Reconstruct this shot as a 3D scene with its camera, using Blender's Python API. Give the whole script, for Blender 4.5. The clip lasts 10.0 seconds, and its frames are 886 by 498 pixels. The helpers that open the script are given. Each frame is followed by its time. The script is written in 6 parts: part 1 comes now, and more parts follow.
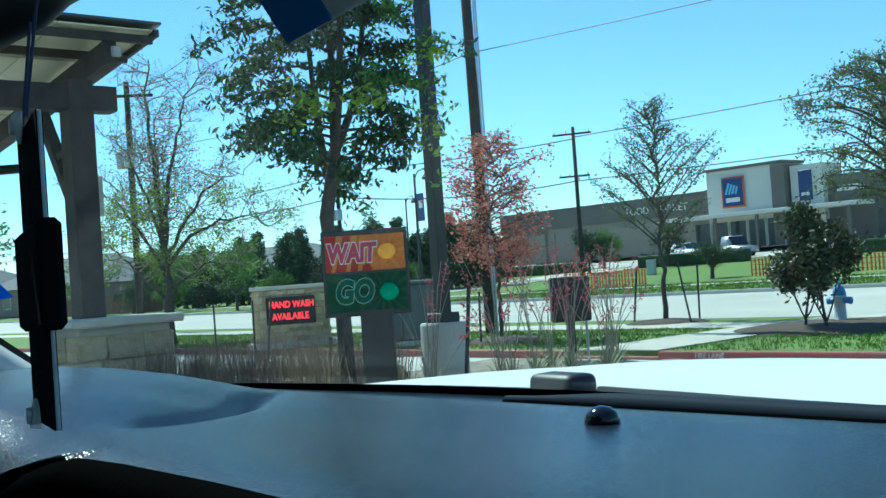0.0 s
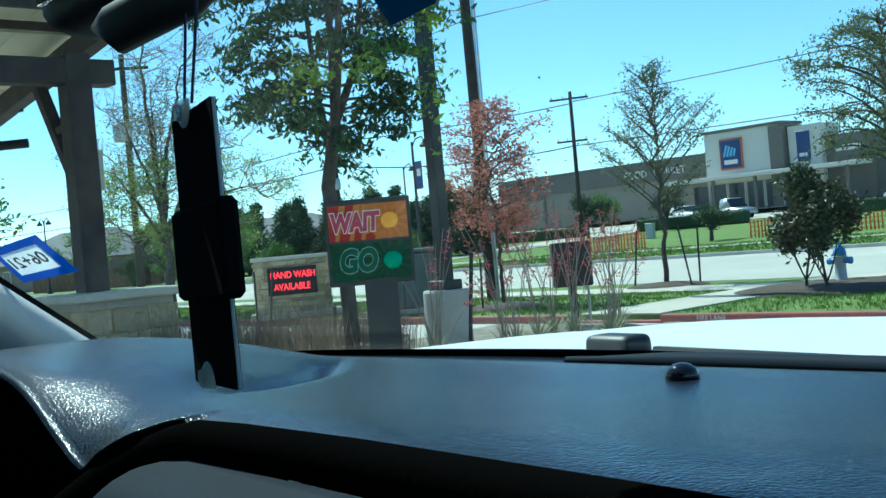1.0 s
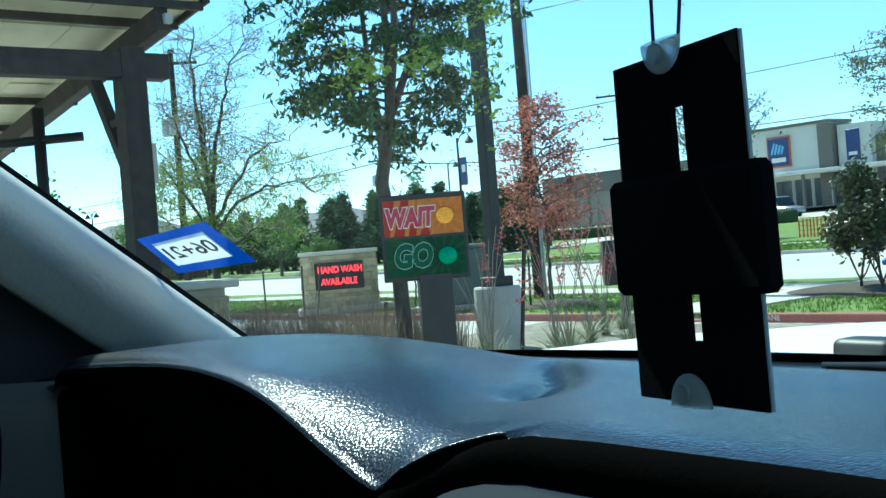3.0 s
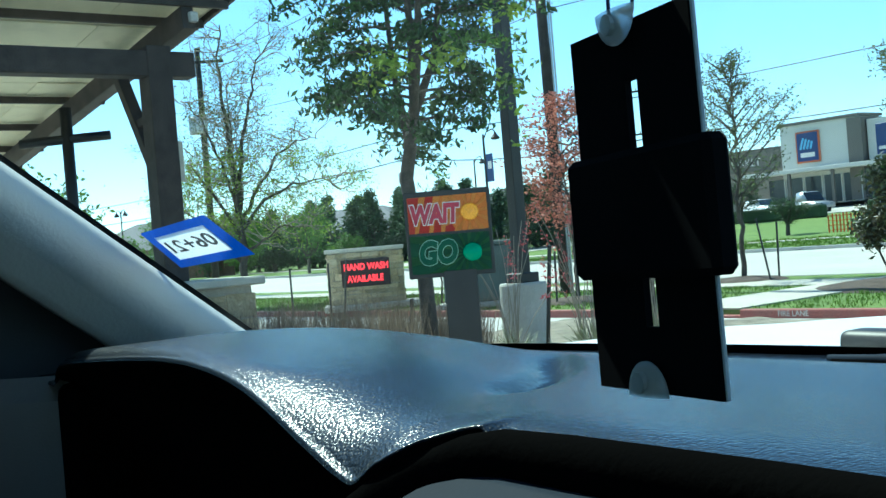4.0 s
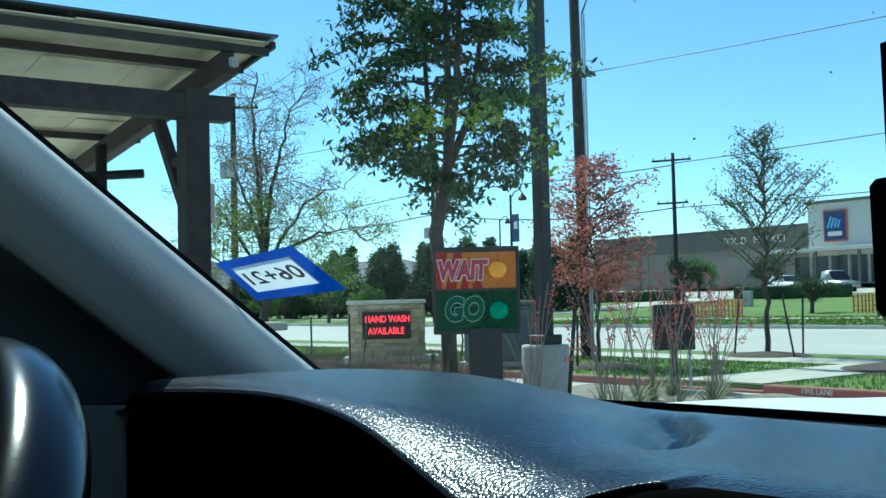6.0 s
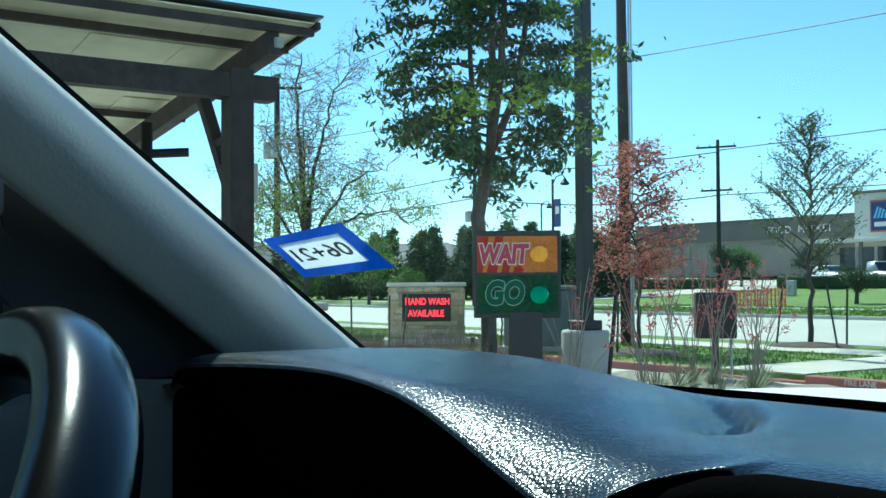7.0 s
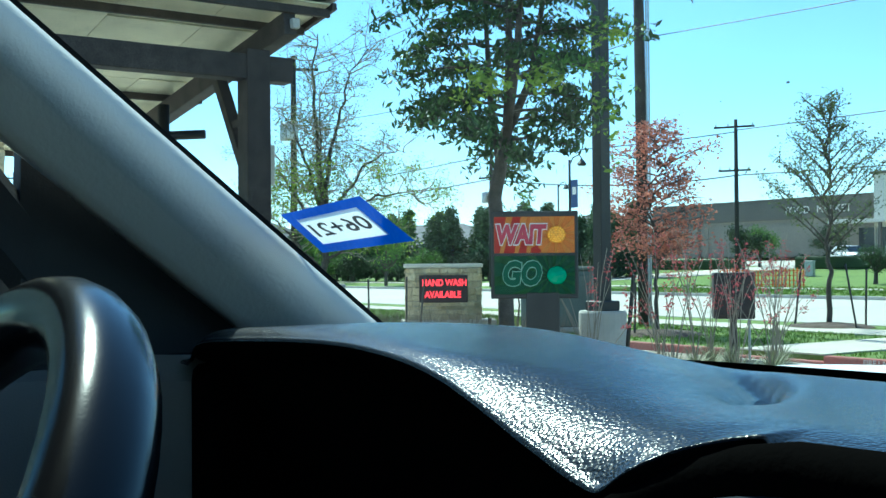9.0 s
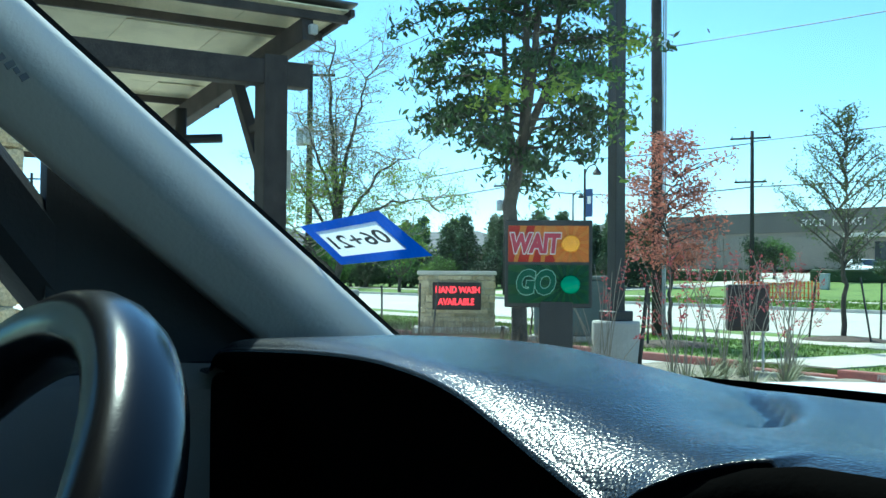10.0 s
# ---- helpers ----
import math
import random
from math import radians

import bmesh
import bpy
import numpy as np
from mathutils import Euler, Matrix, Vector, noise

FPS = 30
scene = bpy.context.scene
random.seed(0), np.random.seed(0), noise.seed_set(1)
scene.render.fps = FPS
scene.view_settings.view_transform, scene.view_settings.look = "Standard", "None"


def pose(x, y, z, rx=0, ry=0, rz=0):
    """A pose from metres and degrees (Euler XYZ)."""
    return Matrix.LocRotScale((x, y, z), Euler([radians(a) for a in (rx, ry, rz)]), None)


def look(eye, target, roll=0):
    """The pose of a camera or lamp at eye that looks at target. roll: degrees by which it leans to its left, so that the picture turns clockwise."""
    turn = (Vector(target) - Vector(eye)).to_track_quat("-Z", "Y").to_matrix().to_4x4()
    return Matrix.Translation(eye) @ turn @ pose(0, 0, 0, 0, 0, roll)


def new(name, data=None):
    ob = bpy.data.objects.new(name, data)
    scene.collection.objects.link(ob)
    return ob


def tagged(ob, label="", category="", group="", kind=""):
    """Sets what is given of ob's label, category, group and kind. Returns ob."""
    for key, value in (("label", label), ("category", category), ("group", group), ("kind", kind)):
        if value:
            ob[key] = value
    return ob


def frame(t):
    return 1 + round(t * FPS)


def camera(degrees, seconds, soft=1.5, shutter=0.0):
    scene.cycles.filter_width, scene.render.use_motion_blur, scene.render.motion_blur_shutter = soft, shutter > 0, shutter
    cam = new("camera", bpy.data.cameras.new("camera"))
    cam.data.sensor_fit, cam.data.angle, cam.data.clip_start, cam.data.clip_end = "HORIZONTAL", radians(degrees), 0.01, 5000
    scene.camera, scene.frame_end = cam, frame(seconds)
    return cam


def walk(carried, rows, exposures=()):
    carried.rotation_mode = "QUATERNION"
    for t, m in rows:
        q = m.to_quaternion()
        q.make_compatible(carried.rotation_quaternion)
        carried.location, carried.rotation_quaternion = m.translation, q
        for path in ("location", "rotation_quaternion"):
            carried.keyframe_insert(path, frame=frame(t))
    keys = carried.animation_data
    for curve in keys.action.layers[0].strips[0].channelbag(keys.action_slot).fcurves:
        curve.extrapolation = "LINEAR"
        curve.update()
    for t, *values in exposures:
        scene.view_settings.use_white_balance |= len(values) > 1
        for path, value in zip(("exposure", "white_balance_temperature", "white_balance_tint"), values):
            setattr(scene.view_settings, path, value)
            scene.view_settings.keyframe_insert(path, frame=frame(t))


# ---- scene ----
cam = camera(43.0, 10.0, soft=1.5)
ROWS = [
    (0, 0.203, 0.031, 1.300, 26.99, 1.43, 4.00),
    (0.5, 0.191, 0.008, 1.301, 26.51, 0.54, 5.07),
    (1, 0.181, -0.008, 1.303, 26.93, -0.23, 5.07),
    (1.5, 0.167, -0.013, 1.304, 27.39, -0.30, 5.32),
    (2, 0.102, -0.026, 1.304, 29.13, -0.11, 4.35),
    (3.5, 0.052, 0.017, 1.310, 29.13, -0.37, 4.65),
    (4, 0.063, 0.020, 1.304, 30.46, -0.29, 4.77),
    (4.5, 0.074, -0.013, 1.294, 29.69, 0.60, 3.55),
    (5, 0.050, -0.014, 1.300, 27.18, 3.74, 1.93),
    (5.5, 0.010, 0.033, 1.297, 30.28, 2.96, 0.88),
    (6, 0.003, 0.024, 1.298, 31.50, 2.67, 1.42),
    (7.5, -0.012, 0.031, 1.295, 34.05, 1.58, -0.10),
    (8, -0.014, 0.033, 1.295, 33.72, 1.34, -0.11),
    (8.5, -0.013, 0.035, 1.293, 34.36, 1.06, 0.18),
    (9, -0.013, 0.034, 1.291, 34.39, 0.91, 0.48),
    (9.5, -0.011, 0.028, 1.295, 34.87, 0.88, 0.00),
    (10, -0.008, 0.023, 1.296, 35.08, 1.26, -0.45),
]
walk(cam, [(t, pose(x, y, z, 90 + pitch, roll, yaw)) for t, x, y, z, yaw, pitch, roll in ROWS],
     exposures=[(0.0, 0.38, 5300, -19), (0.5, 0.35, 5250, -19), (1.0, 0.41, 5350, -20), (1.5, 0.52, 5450, -20), (2.0, 0.66, 5550, -18), (3.5, 0.77, 5550, -19),
                (4.5, 0.74, 5600, -19), (5.0, 0.62, 5500, -18), (5.5, 0.36, 5400, -17), (6.0, 0.33, 5400, -17), (7.5, 0.66, 5550, -19),
                (9.0, 0.76, 5500, -19), (10.0, 0.80, 5500, -19)])

# ---- light ----
SUN_AZ, SUN_EL = radians(-61), radians(51)      # azimuth from +y towards +x
world = bpy.data.worlds.new("sky")
scene.world = world
world.use_nodes = True
wn = world.node_tree.nodes
sky = wn.new("ShaderNodeTexSky")
sky.sky_type, sky.sun_disc = "NISHITA", False
sky.sun_elevation, sky.sun_rotation = SUN_EL, SUN_AZ
sky.air_density, sky.dust_density, sky.ozone_density = 0.8, 0.0, 4.4
world.node_tree.links.new(sky.outputs[0], wn["Background"].inputs[0])
wn["Background"].inputs[1].default_value = 0.14
sun = new("sun", bpy.data.lights.new("sun", "SUN"))
sun.data.energy, sun.data.angle, sun.data.color = 4.8, radians(0.5), (1.0, 0.95, 0.86)
sv = Vector((math.sin(SUN_AZ) * math.cos(SUN_EL), math.cos(SUN_AZ) * math.cos(SUN_EL), math.sin(SUN_EL)))
sun.matrix_world = look(sv * 60, (0, 0, 0))


# ---- materials ----
def mat(name, col, rough=0.7, metal=0.0, var=0.25, scale=8.0, bump=0.0, bscale=60.0, col2=None, rnd=0.0, emit=0.0,
        island=0.0, fine=0.0, spec=0.5, coat=0.0, trans=0.0):
    """A surface with two scales of colour variation and fine relief."""
    m = bpy.data.materials.new(name)
    m.use_nodes = True
    nt = m.node_tree
    b = nt.nodes["Principled BSDF"]
    b.inputs["Roughness"].default_value, b.inputs["Metallic"].default_value = rough, metal
    b.inputs["Specular IOR Level"].default_value = spec
    b.inputs["Coat Weight"].default_value = coat
    tc = nt.nodes.new("ShaderNodeTexCoord")
    n1 = nt.nodes.new("ShaderNodeTexNoise")
    n1.inputs["Scale"].default_value, n1.inputs["Detail"].default_value = scale, 6
    nt.links.new(tc.outputs["Object"], n1.inputs["Vector"])
    ramp = nt.nodes.new("ShaderNodeValToRGB")
    c2 = col2 or tuple(c * (1 - var) for c in col)
    c1 = col if col2 else tuple(min(1, c * (1 + var * 0.6)) for c in col)
    ramp.color_ramp.elements[0].position, ramp.color_ramp.elements[1].position = 0.32, 0.68
    ramp.color_ramp.elements[0].color, ramp.color_ramp.elements[1].color = (*c2, 1), (*c1, 1)
    nt.links.new(n1.outputs["Fac"], ramp.inputs["Fac"])
    out = ramp.outputs["Color"]
    if fine:
        n2 = nt.nodes.new("ShaderNodeTexNoise")
        n2.inputs["Scale"].default_value, n2.inputs["Detail"].default_value = scale * 14, 3
        nt.links.new(tc.outputs["Object"], n2.inputs["Vector"])
        mr = nt.nodes.new("ShaderNodeMapRange")
        mr.inputs["From Min"].default_value, mr.inputs["From Max"].default_value = 0.3, 0.7
        mr.inputs["To Min"].default_value, mr.inputs["To Max"].default_value = 1 - fine, 1 + fine
        nt.links.new(n2.outputs["Fac"], mr.inputs["Value"])
        mx = nt.nodes.new("ShaderNodeVectorMath")
        mx.operation = "SCALE"
        nt.links.new(out, mx.inputs[0])
        nt.links.new(mr.outputs[0], mx.inputs["Scale"])
        out = mx.outputs[0]
    if rnd or island:
        if rnd:
            src = nt.nodes.new("ShaderNodeObjectInfo").outputs["Random"]
        else:
            src = nt.nodes.new("ShaderNodeNewGeometry").outputs["Random Per Island"]
        mr = nt.nodes.new("ShaderNodeMapRange")
        k = rnd or island
        mr.inputs["To Min"].default_value, mr.inputs["To Max"].default_value = 1 - k, 1 + k
        nt.links.new(src, mr.inputs["Value"])
        mx = nt.nodes.new("ShaderNodeVectorMath")
        mx.operation = "SCALE"
        nt.links.new(out, mx.inputs[0])
        nt.links.new(mr.outputs[0], mx.inputs["Scale"])
        out = mx.outputs[0]
    nt.links.new(out, b.inputs["Base Color"])
    if bump:
        n3 = nt.nodes.new("ShaderNodeTexNoise")
        n3.inputs["Scale"].default_value, n3.inputs["Detail"].default_value = bscale, 4
        nt.links.new(tc.outputs["Object"], n3.inputs["Vector"])
        bp = nt.nodes.new("ShaderNodeBump")
        bp.inputs["Strength"].default_value, bp.inputs["Distance"].default_value = bump, 1.0 / bscale
        nt.links.new(n3.outputs["Fac"], bp.inputs["Height"])
        nt.links.new(bp.outputs[0], b.inputs["Normal"])
    if emit:
        nt.links.new(out, b.inputs["Emission Color"])
        b.inputs["Emission Strength"].default_value = emit
    if trans:
        tr = nt.nodes.new("ShaderNodeBsdfTranslucent")
        nt.links.new(out, tr.inputs["Color"])
        mixs = nt.nodes.new("ShaderNodeMixShader")
        mixs.inputs[0].default_value = trans
        nt.links.new(b.outputs[0], mixs.inputs[1])
        nt.links.new(tr.outputs[0], mixs.inputs[2])
        nt.links.new(mixs.outputs[0], nt.nodes["Material Output"].inputs["Surface"])
    return m


def leather_mat(name, col, rough, cells, relief, spec=0.4):
    """Moulded vinyl with a pebbled grain of uneven cells and faint wear."""
    m = mat(name, col, rough, var=0.2, scale=5, spec=spec)
    nt = m.node_tree
    b = nt.nodes["Principled BSDF"]
    tc = nt.nodes.new("ShaderNodeTexCoord")
    warp = nt.nodes.new("ShaderNodeTexNoise")
    warp.inputs["Scale"].default_value, warp.inputs["Detail"].default_value = cells * 0.4, 2
    nt.links.new(tc.outputs["Object"], warp.inputs["Vector"])
    off = nt.nodes.new("ShaderNodeVectorMath")
    off.operation = "MULTIPLY_ADD"
    off.inputs[1].default_value = (1.6 / cells,) * 3
    nt.links.new(warp.outputs["Color"], off.inputs[0])
    nt.links.new(tc.outputs["Object"], off.inputs[2])
    vor = nt.nodes.new("ShaderNodeTexVoronoi")
    vor.feature = "SMOOTH_F1"
    vor.inputs["Scale"].default_value, vor.inputs["Smoothness"].default_value = cells, 0.6
    nt.links.new(off.outputs[0], vor.inputs["Vector"])
    bp = nt.nodes.new("ShaderNodeBump")
    bp.invert = True
    bp.inputs["Strength"].default_value, bp.inputs["Distance"].default_value = relief, 0.5 / cells
    nt.links.new(vor.outputs["Distance"], bp.inputs["Height"])
    nt.links.new(bp.outputs[0], b.inputs["Normal"])
    n4 = nt.nodes.new("ShaderNodeTexNoise")
    n4.inputs["Scale"].default_value, n4.inputs["Detail"].default_value = 14, 5
    nt.links.new(tc.outputs["Object"], n4.inputs["Vector"])
    mr = nt.nodes.new("ShaderNodeMapRange")
    mr.inputs["To Min"].default_value, mr.inputs["To Max"].default_value = rough - 0.02, rough + 0.04
    nt.links.new(n4.outputs["Fac"], mr.inputs["Value"])
    nt.links.new(mr.outputs[0], b.inputs["Roughness"])
    return m


def glass_mat(name, tint=(1, 1, 1), gloss=0.05, dirt=0.0, film=0.0):
    """A thin pane: clear, with a Fresnel gloss and a faint film of dust."""
    m = bpy.data.materials.new(name)
    m.use_nodes = True
    nt = m.node_tree
    nt.nodes.remove(nt.nodes["Principled BSDF"])
    tr, gl = nt.nodes.new("ShaderNodeBsdfTransparent"), nt.nodes.new("ShaderNodeBsdfGlossy")
    tr.inputs[0].default_value = (*tint, 1)
    gl.inputs["Roughness"].default_value = 0.02
    fr = nt.nodes.new("ShaderNodeFresnel")
    fr.inputs[0].default_value = 1.3
    mul = nt.nodes.new("ShaderNodeMath")
    mul.operation = "MULTIPLY"
    mul.inputs[1].default_value = gloss
    nt.links.new(fr.outputs[0], mul.inputs[0])
    mx = nt.nodes.new("ShaderNodeMixShader")
    nt.links.new(mul.outputs[0], mx.inputs[0])
    nt.links.new(tr.outputs[0], mx.inputs[1])
    nt.links.new(gl.outputs[0], mx.inputs[2])
    last = mx
    if dirt:
        df = nt.nodes.new("ShaderNodeBsdfDiffuse")
        df.inputs[0].default_value = (0.6, 0.6, 0.58, 1)
        n1 = nt.nodes.new("ShaderNodeTexNoise")
        n1.inputs["Scale"].default_value, n1.inputs["Detail"].default_value = 9, 8
        tc = nt.nodes.new("ShaderNodeTexCoord")
        nt.links.new(tc.outputs["Object"], n1.inputs["Vector"])
        mr = nt.nodes.new("ShaderNodeMapRange")
        mr.inputs["From Min"].default_value, mr.inputs["From Max"].default_value = 0.45, 0.85
        mr.inputs["To Min"].default_value, mr.inputs["To Max"].default_value = film, dirt
        nt.links.new(n1.outputs["Fac"], mr.inputs["Value"])
        m2 = nt.nodes.new("ShaderNodeMixShader")
        nt.links.new(mr.outputs[0], m2.inputs[0])
        nt.links.new(mx.outputs[0], m2.inputs[1])
        nt.links.new(df.outputs[0], m2.inputs[2])
        last = m2
    nt.links.new(last.outputs[0], nt.nodes["Material Output"].inputs["Surface"])
    return m


M = dict(
    drive=mat("drive_concrete", (0.50, 0.485, 0.44), 0.9, var=0.12, scale=0.6, fine=0.10, bump=0.15, bscale=90),
    road=mat("road_concrete", (0.49, 0.465, 0.395), 0.9, var=0.10, scale=0.25, fine=0.08),
    walkway=mat("walk_concrete", (0.54, 0.50, 0.41), 0.9, var=0.1, scale=0.8, fine=0.08),
    joint=mat("joint_dark", (0.16, 0.155, 0.15), 0.95),
    grass=mat("turf", (0.165, 0.24, 0.045), 0.95, col2=(0.115, 0.18, 0.032), scale=0.55, fine=0.35, bump=0.6, bscale=30),
    blade=mat("grass_blades", (0.155, 0.235, 0.04), 0.95, col2=(0.12, 0.19, 0.03), island=0.25, trans=0.2, spec=0.1),
    mulch=mat("mulch", (0.10, 0.07, 0.05), 0.95, var=0.4, scale=6, fine=0.4, bump=0.8, bscale=40),
    gravel=mat("bed_gravel", (0.30, 0.26, 0.20), 0.95, var=0.35, scale=5, fine=0.4, bump=0.8, bscale=50),
    red_kerb=mat("red_kerb_paint", (0.36, 0.10, 0.085), 0.8, col2=(0.30, 0.13, 0.11), scale=2.5, fine=0.25),
    kerb=mat("kerb_concrete", (0.48, 0.46, 0.42), 0.9, var=0.15, scale=2, fine=0.1),
    white_paint=mat("white_line_paint", (0.75, 0.72, 0.66), 0.8, var=0.2, scale=8),
    stone=mat("limestone", (0.50, 0.38, 0.21), 0.9, col2=(0.62, 0.51, 0.33), scale=5, fine=0.25, bump=1.0, bscale=14, rnd=0.28),
    cap=mat("cap_stone", (0.62, 0.57, 0.47), 0.85, var=0.15, scale=5, fine=0.12, bump=0.3, bscale=40),
    mortar=mat("mortar", (0.46, 0.42, 0.35), 0.95, var=0.15, scale=9, fine=0.2, bump=0.4, bscale=60),
    timber=mat("dark_stained_timber", (0.055, 0.042, 0.036), 0.75, var=0.35, scale=5, fine=0.3, bump=0.3, bscale=50),
    panel=mat("cream_roof_boards", (0.76, 0.69, 0.50), 0.8, var=0.10, scale=3, fine=0.1, rnd=0.07),
    metal_roof=mat("roof_metal", (0.16, 0.15, 0.14), 0.45, 0.8, var=0.2),
    bark=mat("grey_bark", (0.11, 0.092, 0.075), 0.95, col2=(0.06, 0.05, 0.04), scale=9, fine=0.3, bump=0.8, bscale=40),
    pale_bark=mat("pale_bark", (0.36, 0.31, 0.25), 0.95, col2=(0.24, 0.20, 0.16), scale=9, fine=0.3, bump=0.6, bscale=40),
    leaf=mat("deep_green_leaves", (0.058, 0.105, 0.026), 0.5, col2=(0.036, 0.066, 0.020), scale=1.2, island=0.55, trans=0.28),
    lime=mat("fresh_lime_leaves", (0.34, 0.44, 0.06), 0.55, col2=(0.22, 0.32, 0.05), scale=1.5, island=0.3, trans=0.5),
    olive=mat("young_olive_leaves", (0.16, 0.19, 0.06), 0.6, col2=(0.10, 0.13, 0.04), scale=1.5, island=0.4, trans=0.35),
    oak=mat("grey_green_leaves", (0.12, 0.15, 0.07), 0.6, col2=(0.075, 0.10, 0.045), scale=1.5, island=0.4, trans=0.3),
    magnolia=mat("glossy_magnolia_leaves", (0.05, 0.085, 0.025), 0.35, col2=(0.10, 0.07, 0.035), scale=3, island=0.5, trans=0.12),
    redleaf=mat("coppery_red_leaves", (0.52, 0.21, 0.14), 0.6, col2=(0.36, 0.12, 0.09), scale=1.5, island=0.4, trans=0.35),
    cedar=mat("cedar_foliage", (0.085, 0.135, 0.055), 0.8, col2=(0.052, 0.088, 0.036), scale=0.8, island=0.45, trans=0.15),
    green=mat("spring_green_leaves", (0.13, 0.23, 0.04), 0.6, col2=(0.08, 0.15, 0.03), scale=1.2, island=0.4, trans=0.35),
    hedge=mat("hedge_leaves", (0.045, 0.075, 0.02), 0.7, col2=(0.03, 0.05, 0.015), scale=1.2, island=0.4),
    straw=mat("dry_bunch_grass", (0.26, 0.20, 0.14), 0.9, col2=(0.19, 0.145, 0.11), scale=2, island=0.35, trans=0.25),
    yucca=mat("yucca_blades", (0.20, 0.24, 0.13), 0.7, col2=(0.26, 0.25, 0.16), scale=2, island=0.3, trans=0.15),
    stalk=mat("yucca_stalk", (0.30, 0.255, 0.20), 0.8, island=0.3),
    coral=mat("coral_blossom", (0.50, 0.10, 0.11), 0.6, island=0.3, trans=0.3),
    pole=mat("dark_bronze_paint", (0.035, 0.032, 0.03), 0.45, 0.3, var=0.2, scale=4),
    steel_box=mat("utility_green_grey", (0.10, 0.125, 0.115), 0.6, var=0.2, scale=2, fine=0.08),
    creosote=mat("creosote_wood", (0.040, 0.034, 0.031), 0.9, var=0.35, scale=6, fine=0.25, bump=0.4, bscale=40),
    galv=mat("galvanised", (0.45, 0.46, 0.47), 0.45, 0.6, var=0.15),
    wire=mat("cable_black", (0.03, 0.03, 0.035), 0.6),
    brownbox=mat("brown_steel", (0.045, 0.032, 0.028), 0.5, 0.2, var=0.3, scale=5),
    black_frame=mat("sign_frame_black", (0.03, 0.025, 0.022), 0.45, 0.2, var=0.25, scale=6),
    # printed sign faces and rays: slight emission added to brighten them, no lamp behind
    wait_face=mat("wait_face_glow_print", (0.50, 0.15, 0.03), 0.5, var=0.1, scale=3, emit=0.10, spec=0.15),
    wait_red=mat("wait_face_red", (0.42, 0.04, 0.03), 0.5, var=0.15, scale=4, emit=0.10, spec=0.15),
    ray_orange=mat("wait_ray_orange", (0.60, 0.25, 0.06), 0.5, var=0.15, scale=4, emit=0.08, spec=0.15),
    go_face=mat("go_face_glow_print", (0.010, 0.055, 0.022), 0.5, var=0.3, scale=5, emit=0.03, spec=0.15),
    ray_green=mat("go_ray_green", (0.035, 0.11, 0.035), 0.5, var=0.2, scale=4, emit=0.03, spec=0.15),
    letter_white=mat("letter_outline_white", (0.80, 0.74, 0.68), 0.4, var=0.05),
    letter_red=mat("letter_red", (0.45, 0.02, 0.05), 0.4, var=0.1),
    letter_green=mat("letter_green", (0.015, 0.09, 0.045), 0.5, var=0.1, spec=0.15),
    letter_pale=mat("letter_outline_green", (0.30, 0.46, 0.33), 0.4, var=0.1),
    amber=mat("amber_lamp_lens", (0.62, 0.24, 0.012), 0.3, var=0.3, scale=60, emit=0.16),
    amber_dot=mat("amber_led_dots", (0.90, 0.50, 0.05), 0.3, emit=0.35),
    # lens of the unlit lamp, brightened by a little emission
    green_lens=mat("green_lamp_lens", (0.0, 0.22, 0.10), 0.3, var=0.15, scale=30, emit=0.12),
    led_black=mat("led_panel_black", (0.025, 0.008, 0.008), 0.4, var=0.2, scale=40),
    led_red=mat("led_red_glow", (1.0, 0.03, 0.05), 0.5, var=0.05, emit=1.5),
    shop_grey=mat("store_wall_taupe", (0.27, 0.24, 0.20), 0.9, var=0.08, scale=0.4, fine=0.08),
    shop_dark=mat("store_wall_brown", (0.16, 0.145, 0.125), 0.9, var=0.1, scale=0.5),
    shop_light=mat("store_panel_light", (0.62, 0.60, 0.54), 0.7, var=0.06, scale=0.6),
    shop_cream=mat("store_wall_cream", (0.66, 0.60, 0.46), 0.9, var=0.06, scale=0.5),
    store_glass=mat("store_glass_dark", (0.05, 0.055, 0.06), 0.15, var=0.2, scale=1),
    logo_blue=mat("logo_navy", (0.015, 0.04, 0.16), 0.4, var=0.05),
    logo_orange=mat("logo_border", (0.50, 0.12, 0.04), 0.4, var=0.05),
    logo_sky=mat("logo_light_blue", (0.20, 0.50, 0.75), 0.4, var=0.05),
    roof_shingle=mat("grey_shingles", (0.15, 0.15, 0.155), 0.9, var=0.2, scale=1.5, fine=0.15),
    siding=mat("house_brick", (0.26, 0.20, 0.16), 0.9, var=0.15, scale=1),
    fence_wood=mat("brown_fence", (0.16, 0.09, 0.06), 0.9, var=0.25, scale=2),
    orange_net=mat("orange_fence_net", (0.72, 0.17, 0.03), 0.7, var=0.15, scale=2),
    car_white=mat("car_white_paint", (0.78, 0.78, 0.77), 0.3, var=0.03, coat=0.6),
    car_silver=mat("car_silver_paint", (0.42, 0.43, 0.44), 0.35, 0.4, var=0.05, coat=0.5),
    tyre=mat("tyre_rubber", (0.02, 0.02, 0.02), 0.85),
    rim=mat("wheel_rim_alloy", (0.30, 0.30, 0.31), 0.4, 0.7),
    car_glass=mat("car_dark_glass", (0.02, 0.025, 0.03), 0.08),
    hydrant_blue=mat("hydrant_blue_paint", (0.10, 0.28, 0.62), 0.5, var=0.15, scale=8),
    hydrant_grey=mat("hydrant_silver_paint", (0.45, 0.50, 0.54), 0.5, 0.2, var=0.15, scale=8),
